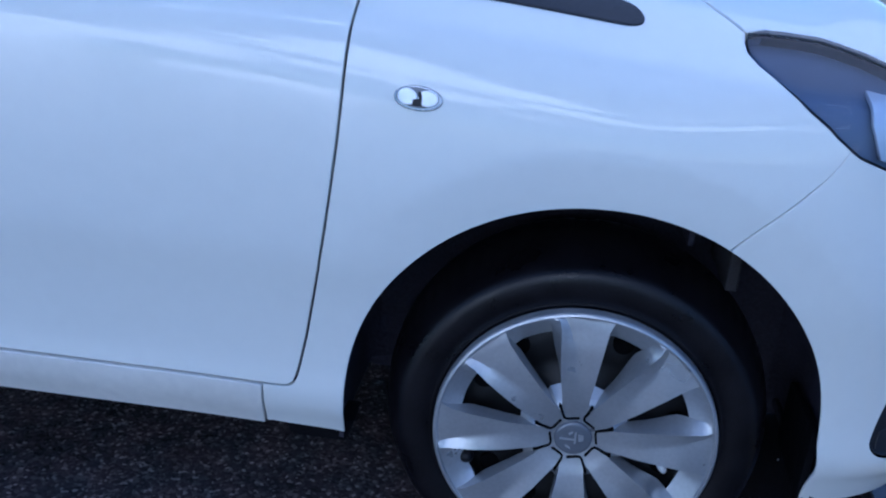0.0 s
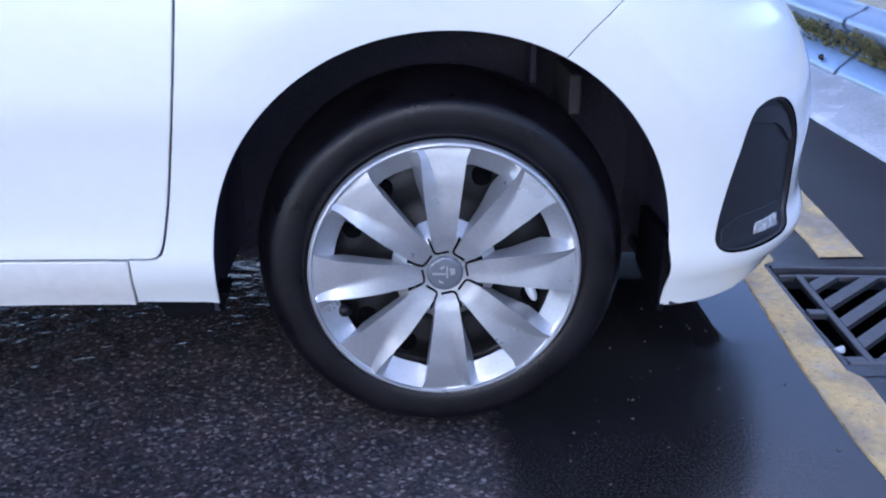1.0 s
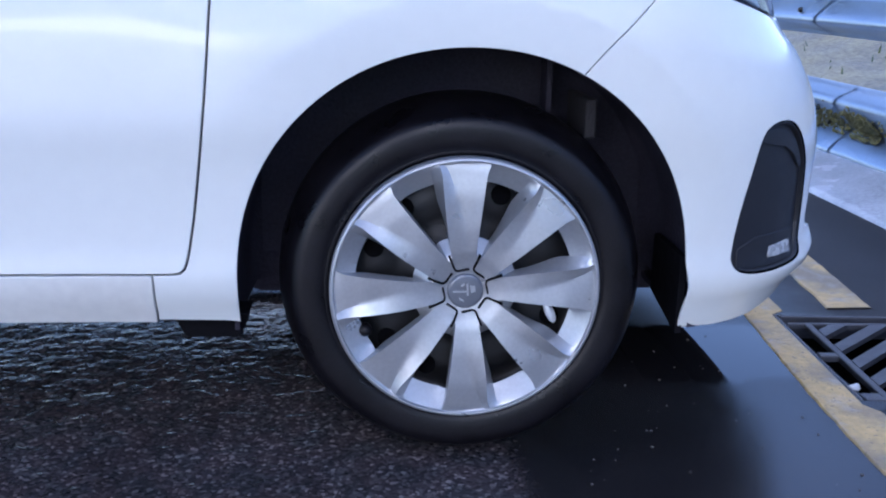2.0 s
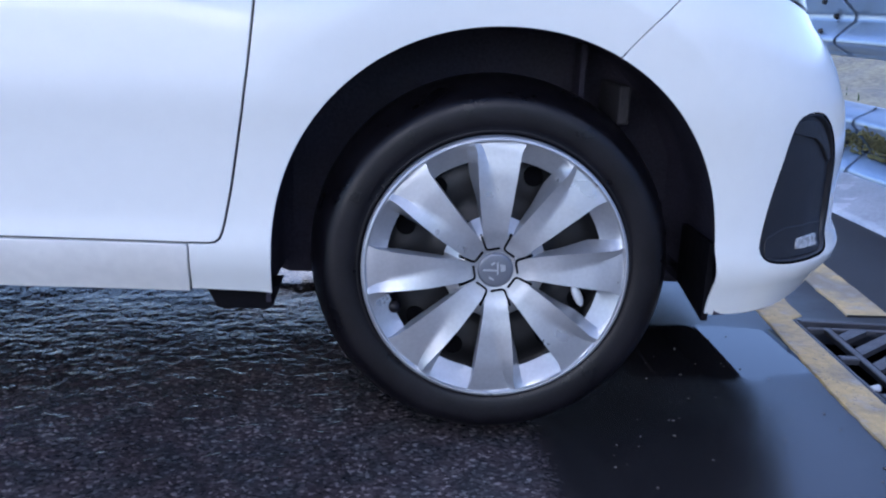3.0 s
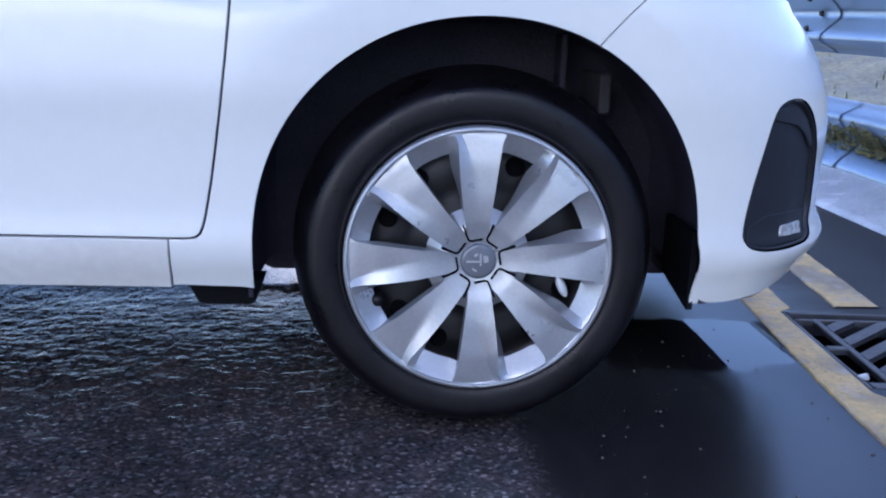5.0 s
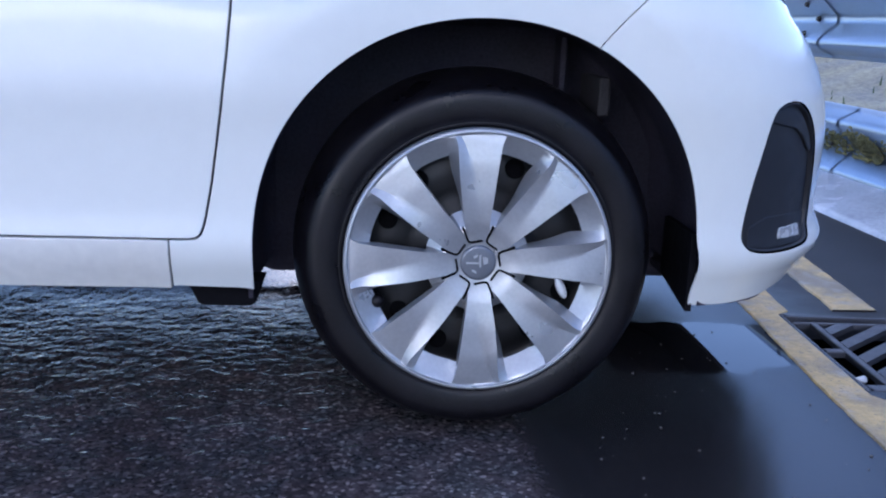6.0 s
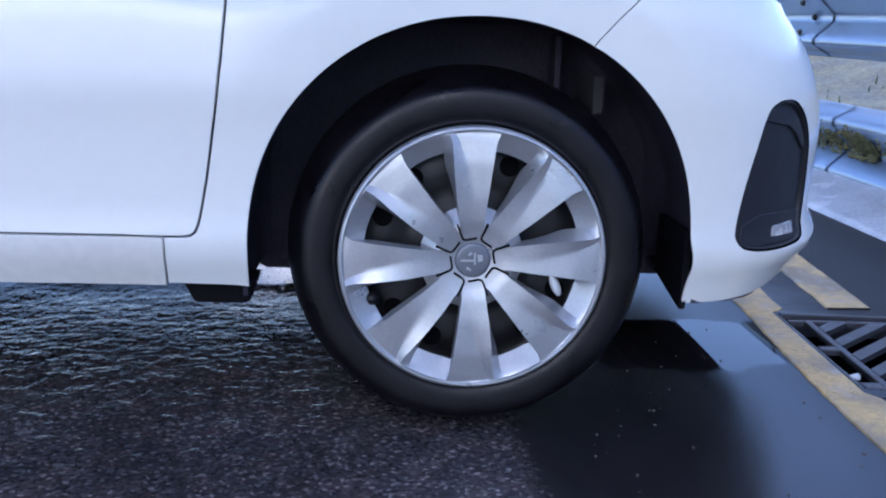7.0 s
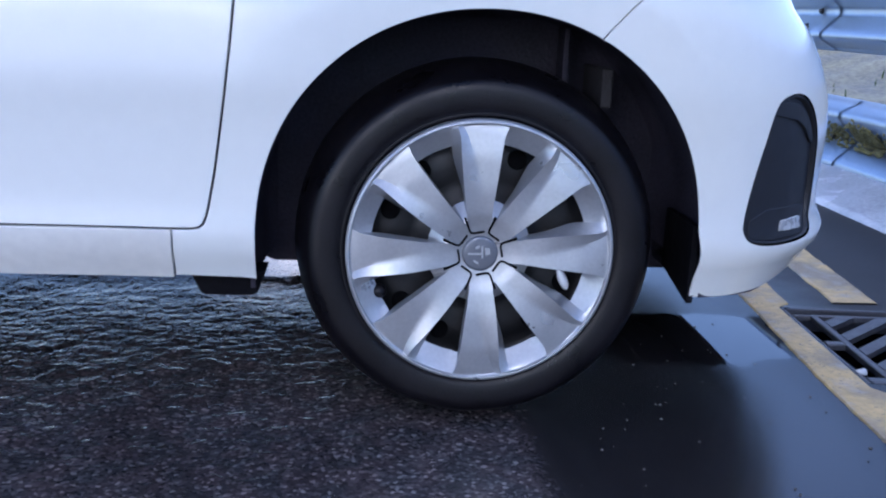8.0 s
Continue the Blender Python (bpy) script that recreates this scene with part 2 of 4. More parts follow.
GALV = material("galvanised_steel", (0.36, 0.44, 0.54), 0.36, 0.75, vary=0.07, scale=5, rough_vary=0.05)
GRIT = material("road_grit", (0.085, 0.078, 0.072), 0.5, vary=0.9, scale=40)
MOSS = material("moss", (0.17, 0.15, 0.05), 0.85, vary=0.5, scale=20, bump=0.9, bump_scale=260)
EARTH = material("muddy_earth", (0.27, 0.235, 0.135), 0.6, vary=0.6, scale=2.2, bump=0.9, bump_scale=90)
GREEN = material("grass_green", (0.07, 0.11, 0.03), 0.6, vary=0.5, scale=10)


# ---- mesh helpers ----
def part(name, bm, mat, parent=None, label="", smooth=False):
    """Links a bmesh as one mesh object."""
    me = bpy.data.meshes.new(name)
    bm.to_mesh(me)
    bm.free()
    me.materials.append(mat)
    if smooth:
        me.polygons.foreach_set("use_smooth", [True] * len(me.polygons))
    ob = new(name, me)
    if parent:
        ob.parent = parent
    if label:
        ob["label"] = label
    return ob


def empty(name, at=(0, 0, 0)):
    ob = new(name)
    ob.location = at
    return ob


def grid_mesh(points, closed_u=False, closed_v=False, bm=None):
    """Quads over a rectangular array of points (rows of Vectors)."""
    bm = bm or bmesh.new()
    vs = [[bm.verts.new(p) for p in row] for row in points]
    nu, nv = len(vs), len(vs[0])
    for i in range(nu if closed_u else nu - 1):
        for j in range(nv if closed_v else nv - 1):
            q = [vs[i][j], vs[i][(j + 1) % nv], vs[(i + 1) % nu][(j + 1) % nv], vs[(i + 1) % nu][j]]
            bm.faces.new(q)
    return bm


def lathe(profile, steps, bm=None):
    """Turns a profile of (radius, y) about the y axis."""
    rows = []
    for r, y in profile:
        rows.append([(r * math.cos(2 * math.pi * k / steps), y, r * math.sin(2 * math.pi * k / steps)) for k in range(steps)])
    return grid_mesh(rows, closed_v=True, bm=bm)


def prism(outline, y0, y1, bm=None, bevel=0.0):
    """A solid from an outline in x, z between two y."""
    bm = bm or bmesh.new()
    a = [bm.verts.new((x, y0, z)) for x, z in outline]
    b = [bm.verts.new((x, y1, z)) for x, z in outline]
    f1 = bm.faces.new(a)
    f2 = bm.faces.new(b[::-1])
    for i in range(len(a)):
        bm.faces.new((a[i - 1], b[i - 1], b[i], a[i]))
    bmesh.ops.recalc_face_normals(bm, faces=bm.faces)
    if bevel:
        bmesh.ops.bevel(bm, geom=list(f1.edges), offset=bevel, segments=2, affect="EDGES", profile=0.5)
    return bm


def box(x0, x1, y0, y1, z0, z1, bevel=0.0, bm=None):
    bm = bm or bmesh.new()
    made = bmesh.ops.create_cube(bm, size=1, matrix=Matrix.LocRotScale(((x0 + x1) / 2, (y0 + y1) / 2, (z0 + z1) / 2), None, (x1 - x0, y1 - y0, z1 - z0)))
    if bevel:
        es = {e for v in made["verts"] for e in v.link_edges}
        bmesh.ops.bevel(bm, geom=list(es), offset=bevel, segments=2, affect="EDGES", profile=0.5)
    return bm


def dense(line, step):
    """Points along a polyline every step or less."""
    out = []
    for (x0, y0), (x1, y1) in zip(line, line[1:]):
        k = max(1, math.ceil(math.hypot(x1 - x0, y1 - y0) / step))
        out += [(x0 + (x1 - x0) * i / k, y0 + (y1 - y0) * i / k) for i in range(k)]
    return out + [line[-1]]


def rounded(line, times=2, closed=True):
    """Rounds the corners of an outline (Chaikin)."""
    for _ in range(times):
        out = []
        for i in range(len(line) if closed else len(line) - 1):
            (x0, y0), (x1, y1) = line[i], line[(i + 1) % len(line)]
            out += [(0.75 * x0 + 0.25 * x1, 0.75 * y0 + 0.25 * y1), (0.25 * x0 + 0.75 * x1, 0.25 * y0 + 0.75 * y1)]
        line = out if closed else [line[0], *out, line[-1]]
    return line


def inside(px, py, poly):
    hit = np.zeros(len(px), bool)
    for (x0, y0), (x1, y1) in zip(poly, [*poly[1:], poly[0]]):
        cross = (y0 > py) != (y1 > py)
        hit ^= cross & (px < (x1 - x0) * (py - y0) / ((y1 - y0) or 1e-12) + x0)
    return hit


# ---- the car's skin ----
CX, CN, CA, CB = 0.25, 2.45, 0.46, 0.80      # start of the nose curve, its power, its length, half width
_u = np.linspace(0, 1, 400) ** 1.0
_ph = _u * math.pi / 2
_ex = CA * np.sin(_ph) ** (2 / CN)
_ey = CB - CB * np.cos(_ph) ** (2 / CN)
_al = np.r_[0, np.cumsum(np.hypot(np.diff(_ex), np.diff(_ey)))]
NOSE = CX + float(_al[-1])                    # arc position of the nose's middle
TV = (0.15, 0.20, 0.225, 0.25, 0.28, 0.31, 0.35, 0.45, 0.55, 0.64, 0.72, 0.77, 0.81, 0.845, 0.88, 0.93, 1.00, 1.10, 1.30, 1.66)
TI = (0.07, 0.038, 0.029, 0.020, 0.008, 0.004, 0.006, 0.000, -0.0105, -0.0100, -0.0070, -0.0030, 0.003, 0.015, 0.040, 0.085, 0.150, 0.245, 0.442, 0.80)
TZ = (0.15, 0.20, 0.225, 0.25, 0.28, 0.31, 0.35, 0.45, 0.55, 0.64, 0.72, 0.77, 0.809, 0.838, 0.857, 0.878, 0.902, 0.925, 0.950, 0.965)
AZ = (0.15, 0.22, 0.25, 0.270, 0.285, 0.300, 0.33, 0.45, 0.53, 0.58, 0.63, 0.67, 0.72, 0.80)
AA = (0.40, 0.446, 0.464, 0.484, 0.494, 0.488, 0.470, 0.471, 0.452, 0.428, 0.392, 0.350, 0.324, 0.305)


def spline(x, xs, ys):
    """Smooth curve through the points (monotone cubic)."""
    xs, ys = np.asarray(xs), np.asarray(ys)
    d = np.diff(ys) / np.diff(xs)
    m = np.r_[d[0], np.where(d[:-1] * d[1:] > 0, 2 * d[:-1] * d[1:] / np.where(d[:-1] + d[1:] == 0, 1, d[:-1] + d[1:]), 0), d[-1]]
    x = np.clip(x, xs[0], xs[-1])
    i = np.clip(np.searchsorted(xs, x) - 1, 0, len(xs) - 2)
    h = xs[i + 1] - xs[i]
    t = (x - xs[i]) / h
    return ys[i] * (1 + 2 * t) * (1 - t) ** 2 + m[i] * h * t * (1 - t) ** 2 + ys[i + 1] * t * t * (3 - 2 * t) - m[i + 1] * h * t * t * (1 - t)


def ease(x, a, b):
    t = np.clip((x - a) / (b - a), 0, 1)
    return t * t * (3 - 2 * t)


def skin(X, V):
    """The car's outer skin: X runs along the flank and round the nose, V up the side and over the bonnet."""
    X, V = np.asarray(X, float), np.asarray(V, float)
    s = np.clip(X - CX, 0, _al[-1])
    ex, ey = np.interp(s, _al, _ex), np.interp(s, _al, _ey)
    front = s / _al[-1]
    z = spline(V, TV, TZ) - (0.045 * ease(X, -0.3, 0.4) + 0.158 * ease(front, 0.238, 0.988)) * ease(V, 0.66, 0.95)
    a = spline(z, AZ, AA) / CA
    bx = np.where(X < CX, X, CX + ex * a + 0.05 * ease(ey, 0.32, 0.8))
    by = np.where(X < CX, 0.0, ey)
    tail = np.clip(-2.35 - X, 0, 0.42) / 0.42
    by = by + 0.30 * (1 - np.sqrt(1 - np.minimum(tail, 0.98) ** 2.4))
    spine = np.where(X < CX, X, CX + (ex / CA) * -0.10)
    drop = 0.050 * ease(X, -0.70, 0.0) * ease(X, 0.32, 0.02) * ease(V, 0.48, 0.74) * ease(V, 1.03, 0.80)
    k = spline(V + drop, TV, TI) / CB * (1 - 0.337 * ease(X, 0.22, 0.5) * ease(V, 1.62, 1.2))
    x = bx + k * (spine - bx) * np.where(X < CX, 0, 1)
    y = by + k * (CB - by)
    r = np.hypot(X, (V - 0.285))
    ang = np.degrees(np.arctan2(V - 0.285, X))
    crest = np.where(r > 0.43, ease(r, 0.88, 0.43), 1 - np.clip((0.43 - r) / 0.075, 0, 1.3))
    y = y - 0.0105 * np.clip(crest, -0.5, 1) * ease(ang, 15, 65) * ease(ang, 165, 118) - 0.004 * ease(r, 0.60, 0.36)
    return np.stack([x, y, z], -1)


def skin_normal(X, V):
    e = 0.0015
    n = np.cross(skin(X + e, V) - skin(X - e, V), skin(X, V + e) - skin(X, V - e))
    return n / np.linalg.norm(n, axis=-1, keepdims=True)


def cabin(X, W):
    """The roof and windows: X along the car, W from the waist (0) over to the middle of the roof (1)."""
    X, W = np.asarray(X, float), np.asarray(W, float)
    top = spline(X, (-2.78, -2.70, -2.45, -2.1, -1.6, -1.15, -0.92, -0.55, -0.30), (0.90, 1.00, 1.30, 1.42, 1.455, 1.44, 1.38, 1.13, 0.93))
    f = np.sin(np.clip(W / 0.62, 0, 1) * math.pi / 2) ** 0.9 * 0.955 + 0.045 * ease(W, 0.55, 1.0)
    z = 0.86 + (top - 0.86) * f
    side = 0.075 + 0.165 * np.clip((z - 0.86) / 0.6, 0, 1) ** 1.25 + 0.02 * ease(X, -2.2, -2.75)
    y = side + (0.802 - side) * ease(W, 0.42, 0.985)
    return np.stack([X, np.minimum(y, 0.8), z], -1)


def panel(name, outline, mat, parent, label="", hole=None, step=0.016, inset=0.0032, proud=0.0, flange=0.020, surface=skin, left=False):
    """A sheet of the skin inside an outline, with turned-in edges."""
    rings = []
    for loop, sign in ((outline, 1), (hole, -1)):
        if not loop:
            continue
        area = sum(x0 * y1 - x1 * y0 for (x0, y0), (x1, y1) in zip(loop, [*loop[1:], loop[0]]))
        loop = loop if area > 0 else loop[::-1]
        d = np.array(dense([*loop, loop[0]], step)[:-1])
        tan = np.roll(d, -1, 0) - np.roll(d, 1, 0)
        tan /= np.linalg.norm(tan, axis=1, keepdims=True) + 1e-12
        nor = np.stack([-tan[:, 1], tan[:, 0]], 1)
        rings.append((d + nor * inset * sign, nor * sign))
    outer = [tuple(p) for p in rings[0][0]]
    holes = [[tuple(p) for p in r[0]] for r in rings[1:]]
    lo, hi = rings[0][0].min(0), rings[0][0].max(0)
    gx, gy = np.meshgrid(np.arange(lo[0], hi[0], step), np.arange(lo[1], hi[1], step))
    gx, gy = gx.ravel() + 1e-4, gy.ravel() + 1e-4
    keep = inside(gx, gy, outer)
    for hl in holes:
        keep &= ~inside(gx, gy, hl)
    edge = np.concatenate([r[0] for r in rings])
    gx, gy = gx[keep], gy[keep]
    far = np.array([np.min((edge[:, 0] - x) ** 2 + (edge[:, 1] - y) ** 2) > (0.55 * step) ** 2 for x, y in zip(gx, gy)], bool) if len(gx) else np.zeros(0, bool)
    pts = [*map(tuple, edge), *zip(gx[far], gy[far])]
    cons, start = [], 0
    for r, _ in rings:
        k = len(r)
        cons += [(start + i, start + (i + 1) % k) for i in range(k)]
        start += k
    from_cdt = geometry.delaunay_2d_cdt([Vector(p) for p in pts], cons, [], 0, 1e-6)
    uv = np.array([tuple(v) for v in from_cdt[0]])
    tri = np.array([f for f in from_cdt[2] if len(f) == 3])
    mid = uv[tri].mean(1)
    ok = inside(mid[:, 0], mid[:, 1], outer)
    for hl in holes:
        ok &= ~inside(mid[:, 0], mid[:, 1], hl)
    tri = tri[ok]
    e = 0.0015

    def normals(q):
        n = np.cross(surface(q[:, 0] + e, q[:, 1]) - surface(q[:, 0] - e, q[:, 1]), surface(q[:, 0], q[:, 1] + e) - surface(q[:, 0], q[:, 1] - e))
        return n / (np.linalg.norm(n, axis=1, keepdims=True) + 1e-12)

    lift = (lambda q: proud(q[:, 0], q[:, 1])[:, None]) if callable(proud) else (lambda q: proud)
    nn = normals(uv)
    co = [surface(uv[:, 0], uv[:, 1]) + nn * lift(uv)]
    no = [nn]
    faces = [tuple(int(i) for i in f) for f in tri]
    base = len(uv)
    for r, out in rings:
        k = len(r)
        rn = normals(r)
        side = surface(*(r - out * 0.004).T) - surface(*r.T)
        side /= np.linalg.norm(side, axis=1, keepdims=True) + 1e-12
        p0 = surface(r[:, 0], r[:, 1]) + rn * lift(r)
        thin = np.abs(np.abs((r[:, 0] - 0.003) / 0.338) ** 2.08 + np.maximum(0, (r[:, 1] - 0.30) / 0.341) ** 2.08 - 1) < 0.07
        turn_in = np.where(thin, 0.006, flange)[:, None]
        layers = [(p0, rn), (p0 + side * 0.0012 - rn * 0.0012, side * 0.8 + rn * 0.6), (p0 + side * 0.0016 - rn * 0.003, side), (p0 - rn * turn_in, side)]
        for q, m in layers:
            co.append(q)
            no.append(m)
        for j in range(3):
            a, b = base + j * k, base + (j + 1) * k
            for i in range(k):
                i2 = (i + 1) % k
                faces.append((a + i, b + i, b + i2, a + i2) if out is rings[0][1] else (a + i, b + i, b + i2, a + i2))
        base += 4 * k
    co, no = np.concatenate(co), np.concatenate(no)
    if left:
        co[:, 1], no[:, 1] = 1.6 - co[:, 1], -no[:, 1]
        faces = [f[::-1] for f in faces]
    me = bpy.data.meshes.new(name)
    me.from_pydata([tuple(map(float, c)) for c in co], [], faces)
    me.polygons.foreach_set("use_smooth", [True] * len(me.polygons))
    me.normals_split_custom_set_from_vertices([tuple(map(float, n / (np.linalg.norm(n) + 1e-12))) for n in no])
    me.materials.append(mat)
    ob = new(name, me)
    ob.parent = parent
    if label:
        ob["label"] = label
    return ob


def seam(name, line, parent, depth=0.018, half=0.012, left=False):
    """The dark channel behind a joint between two panels."""
    d = np.array(dense(line, 0.02))
    tan = np.gradient(d, axis=0)
    tan /= np.linalg.norm(tan, axis=1, keepdims=True)
    nor = np.stack([-tan[:, 1], tan[:, 0]], 1)
    n3 = skin_normal(d[:, 0], d[:, 1])
    a = skin(*(d - nor * half).T) - n3 * depth
    b = skin(*(d + nor * half).T) - n3 * depth
    if left:
        a[:, 1], b[:, 1] = 1.6 - a[:, 1], 1.6 - b[:, 1]
    return part(name, grid_mesh([[Vector(p) for p in a], [Vector(p) for p in b], [Vector(p) for p in b - n3 * 0.004], [Vector(p) for p in a - n3 * 0.004]], closed_u=True), LINER, parent)


def strip_along(line, near, far):
    """The outline of a strip beside a line, between two distances to its left."""
    d = np.array(dense(line, 0.012))
    tan = np.gradient(d, axis=0)
    tan /= np.linalg.norm(tan, axis=1, keepdims=True) + 1e-12
    nor = np.stack([-tan[:, 1], tan[:, 0]], 1)
    grow = np.minimum(1.0, np.minimum(np.arange(len(d)), np.arange(len(d))[::-1]) / 4.0 + 0.1)[:, None]
    return [*map(tuple, d + nor * near), *map(tuple, (d + nor * (near + (far - near) * grow))[::-1])]


# outlines on the skin
ARCH = [(0.003 + (0.329 if math.cos(a) > 0 else 0.337) * math.copysign(abs(math.cos(a)) ** (2 / 2.08), math.cos(a)), 0.30 + 0.341 * math.sin(a) ** (2 / 2.08)) for a in [math.pi * k / 60 for k in range(61)]]
SEAM_AT = min(range(31), key=lambda k: abs(ARCH[k][0] - 0.152))
DOOR_EDGE = [(-0.457, 0.3135), (-0.427, 0.314), (-0.417, 0.316), (-0.41, 0.322), (-0.406, 0.332), (-0.402, 0.348), (-0.392, 0.399), (-0.383, 0.456), (-0.374, 0.512), (-0.3655, 0.575), (-0.3585, 0.638), (-0.3525, 0.7), (-0.349, 0.76), (-0.347, 0.82), (-0.346, 0.9), (-0.346, 0.93)]
BONNET_EDGE = [(-0.30, 1.150), (-0.15, 1.135), (0.0, 1.10), (0.06, 1.075), (0.104, 1.036), (0.132, 0.992), (0.152, 0.962)]
LAMP_LOW = [(0.152, 0.962), (0.150, 0.938), (0.152, 0.910), (0.164, 0.883), (0.190, 0.847), (0.222, 0.812), (0.256, 0.782), (0.286, 0.763)]
LAMP_FRONT = [(0.286, 0.763), (0.304, 0.753), (0.352, 0.738), (0.420, 0.718), (0.484, 0.705), (0.545, 0.694), (0.600, 0.684), (0.622, 0.684)]
LAMP_TOP = [(0.622, 0.684), (0.650, 0.700), (0.668, 0.735), (0.666, 0.772), (0.630, 0.795), (0.588, 0.811), (0.528, 0.838), (0.484, 0.874), (0.436, 0.914), (0.388, 0.944), (0.340, 0.966), (0.288, 0.978), (0.240, 0.983), (0.200, 0.981), (0.175, 0.977), (0.152, 0.962)]
WING_SEAM = rounded([(0.286, 0.763), (0.274, 0.743), (0.250, 0.714), (0.220, 0.676), (0.188, 0.643), ARCH[SEAM_AT]], 2, False)
WING_SIDE = [WING_SEAM[0], *[(x + 0.0008, v - 0.0006) for x, v in WING_SEAM[1:-1]], WING_SEAM[-1]]
BUMPER_SIDE = [WING_SEAM[0], *[(x - 0.0008, v + 0.0006) for x, v in WING_SEAM[1:-1]], WING_SEAM[-1]]
FOG = rounded([(0.478, 0.532), (0.448, 0.514), (0.426, 0.432), (0.413, 0.352), (0.411, 0.312), (0.444, 0.300), (0.520, 0.298), (0.600, 0.302), (0.622, 0.340), (0.618, 0.380), (0.596, 0.456), (0.570, 0.506), (0.530, 0.532)], 2)
BUMPER_LOW = [(NOSE - 0.002, 0.262), (0.75, 0.255), (0.66, 0.243), (0.58, 0.226), (0.50, 0.214), (0.42, 0.211), (0.343, 0.212)]
WING = [(-0.335, 0.232), *[(-0.36, 0.234), (-0.457, 0.236)], *DOOR_EDGE, (-0.345, 1.06), *BONNET_EDGE[:-1], *LAMP_LOW[:-1], *WING_SIDE, *ARCH[SEAM_AT + 1:]]
BUMPER = [*BUMPER_SIDE[::-1], *LAMP_FRONT[1:], (0.70, 0.684), (0.85, 0.690), (NOSE - 0.002, 0.694), *BUMPER_LOW, *ARCH[1:SEAM_AT]]
LAMP = [*LAMP_LOW, *LAMP_FRONT[1:], *LAMP_TOP[1:-1]]
BONNET = [*BONNET_EDGE, *LAMP_TOP[::-1][1:], (0.70, 0.690), (0.85, 0.696), (NOSE - 0.002, 0.700), (NOSE - 0.002, 1.655), (-0.30, 1.655)]
SILL = [(-1.96, 0.236), (-0.4575, 0.236), (-0.4575, 0.3122), (-1.96, 0.3122)]
DOOR = [(-1.35, 0.3145), *DOOR_EDGE, (-1.35, 0.93)]
REAR_ARCH = [(x - 2.34, z) for x, z in ARCH]
QUARTER = [(-1.352, 0.3145), (-1.96, 0.3145), (-1.99, 0.228), (-2.003, 0.228), *REAR_ARCH, (-2.677, 0.228), (-2.768, 0.228), (-2.768, 0.93), (-1.352, 0.93)]
COWL = [(-0.34, 0.936), (-0.18, 0.929), (-0.012, 0.920), (0.010, 0.925), (0.019, 0.938), (0.017, 0.955), (0.008, 0.972), (-0.006, 0.982), (-0.03, 0.987), (-0.34, 1.035)]
COWL = [COWL[0], *rounded(COWL[1:-1], 2, False), COWL[-1]]


# ---- ground ----
def slab_grid(name, xs, ys, z, skip, mat, label, category, kind):
    """A sheet of ground over grid lines, open over the drain."""
    bm = bmesh.new()
    vs = [[bm.verts.new((x, y, z(x, y))) for y in ys] for x in xs]
    for i in range(len(xs) - 1):
        for j in range(len(ys) - 1):
            if skip and skip[0] < (xs[i] + xs[i + 1]) / 2 < skip[1] and skip[2] < (ys[j] + ys[j + 1]) / 2 < skip[3]:
                continue
            bm.faces.new((vs[i][j], vs[i + 1][j], vs[i + 1][j + 1], vs[i][j + 1]))
    return tagged(part(name, bm, mat, smooth=True), label, category, "", kind)


PITX0, PITX1, PITY0, PITY1 = 0.77, 1.20, 0.19, 0.665


def bank(x, y):
    """The earth behind the barrier rises from the kerb."""
    return -0.004 + 0.09 * float(ease(x, 1.60, 1.85)) + 0.95 * float(ease(x, 2.2, 6.5)) + (0.03 * noise.noise((x * 1.3, y * 1.3, 0)) if x > 1.85 else 0)


def chips(X, Y, cell, seed):
    """Stones packed in asphalt: a dome for each, of its own height and tilt."""
    gen = np.random.default_rng(seed)
    n = 512
    jx, jy, hh, tx, ty = (gen.random((n, n)) for _ in range(5))
    ix, iy = np.floor(X / cell).astype(int), np.floor(Y / cell).astype(int)
    best, height = np.full(X.shape, 9.0), np.zeros(X.shape)
    for dx in (-1, 0, 1):
        for dy in (-1, 0, 1):
            a, b = (ix + dx) % n, (iy + dy) % n
            ox, oy = X / cell - (ix + dx + jx[a, b]), Y / cell - (iy + dy + jy[a, b])
            d = np.hypot(ox, oy)
            h = (0.35 + 0.65 * hh[a, b]) * np.clip(1 - d * d * 0.9, 0, 1) + 0.55 * ((tx[a, b] - 0.5) * ox + (ty[a, b] - 0.5) * oy)
            closer = d < best
            best, height = np.where(closer, d, best), np.where(closer, h, height)
    return height


far_lines = [-600, -200, -60, -20, -8, -4]
gx = [*far_lines, *np.arange(-2.3, -1.1, 0.011), *np.arange(-1.1, 0.096, 0.0044), 0.0975, 0.1, 0.4, PITX0, PITX1, 1.47, 1.60, 1.68, 1.76, 1.85, 2.0, 2.2, 2.5, 2.8, 3.2, 3.6, 4.1, 4.7, 5.5, 6.5, 10, 25, 70, 200, 600]
gy = [*far_lines, -2.0, *np.arange(-0.8, PITY0 - 0.003, 0.0044), PITY0, *np.arange(PITY0 + 0.0044, PITY1 - 0.003, 0.0044), PITY1, *np.arange(PITY1 + 0.0065, 1.9, 0.0088), 2.1, 2.4, 2.7, 3.0, 3.4, 3.8, 4.4, 5.0, 6.0, 7.5, 10, 16, 30, 70, 200, 600]
GX, GY = np.meshgrid(np.array(gx, float), np.array(gy, float), indexing="ij")
wave = sum(np.sin(GX * a + GY * b + c) * k for a, b, c, k in ((3.1, 4.7, 0.3, 1.0), (-7.3, 5.9, 1.7, 0.6), (13.7, -9.1, 4.1, 0.4), (17.0, 21.0, 2.2, 0.3)))
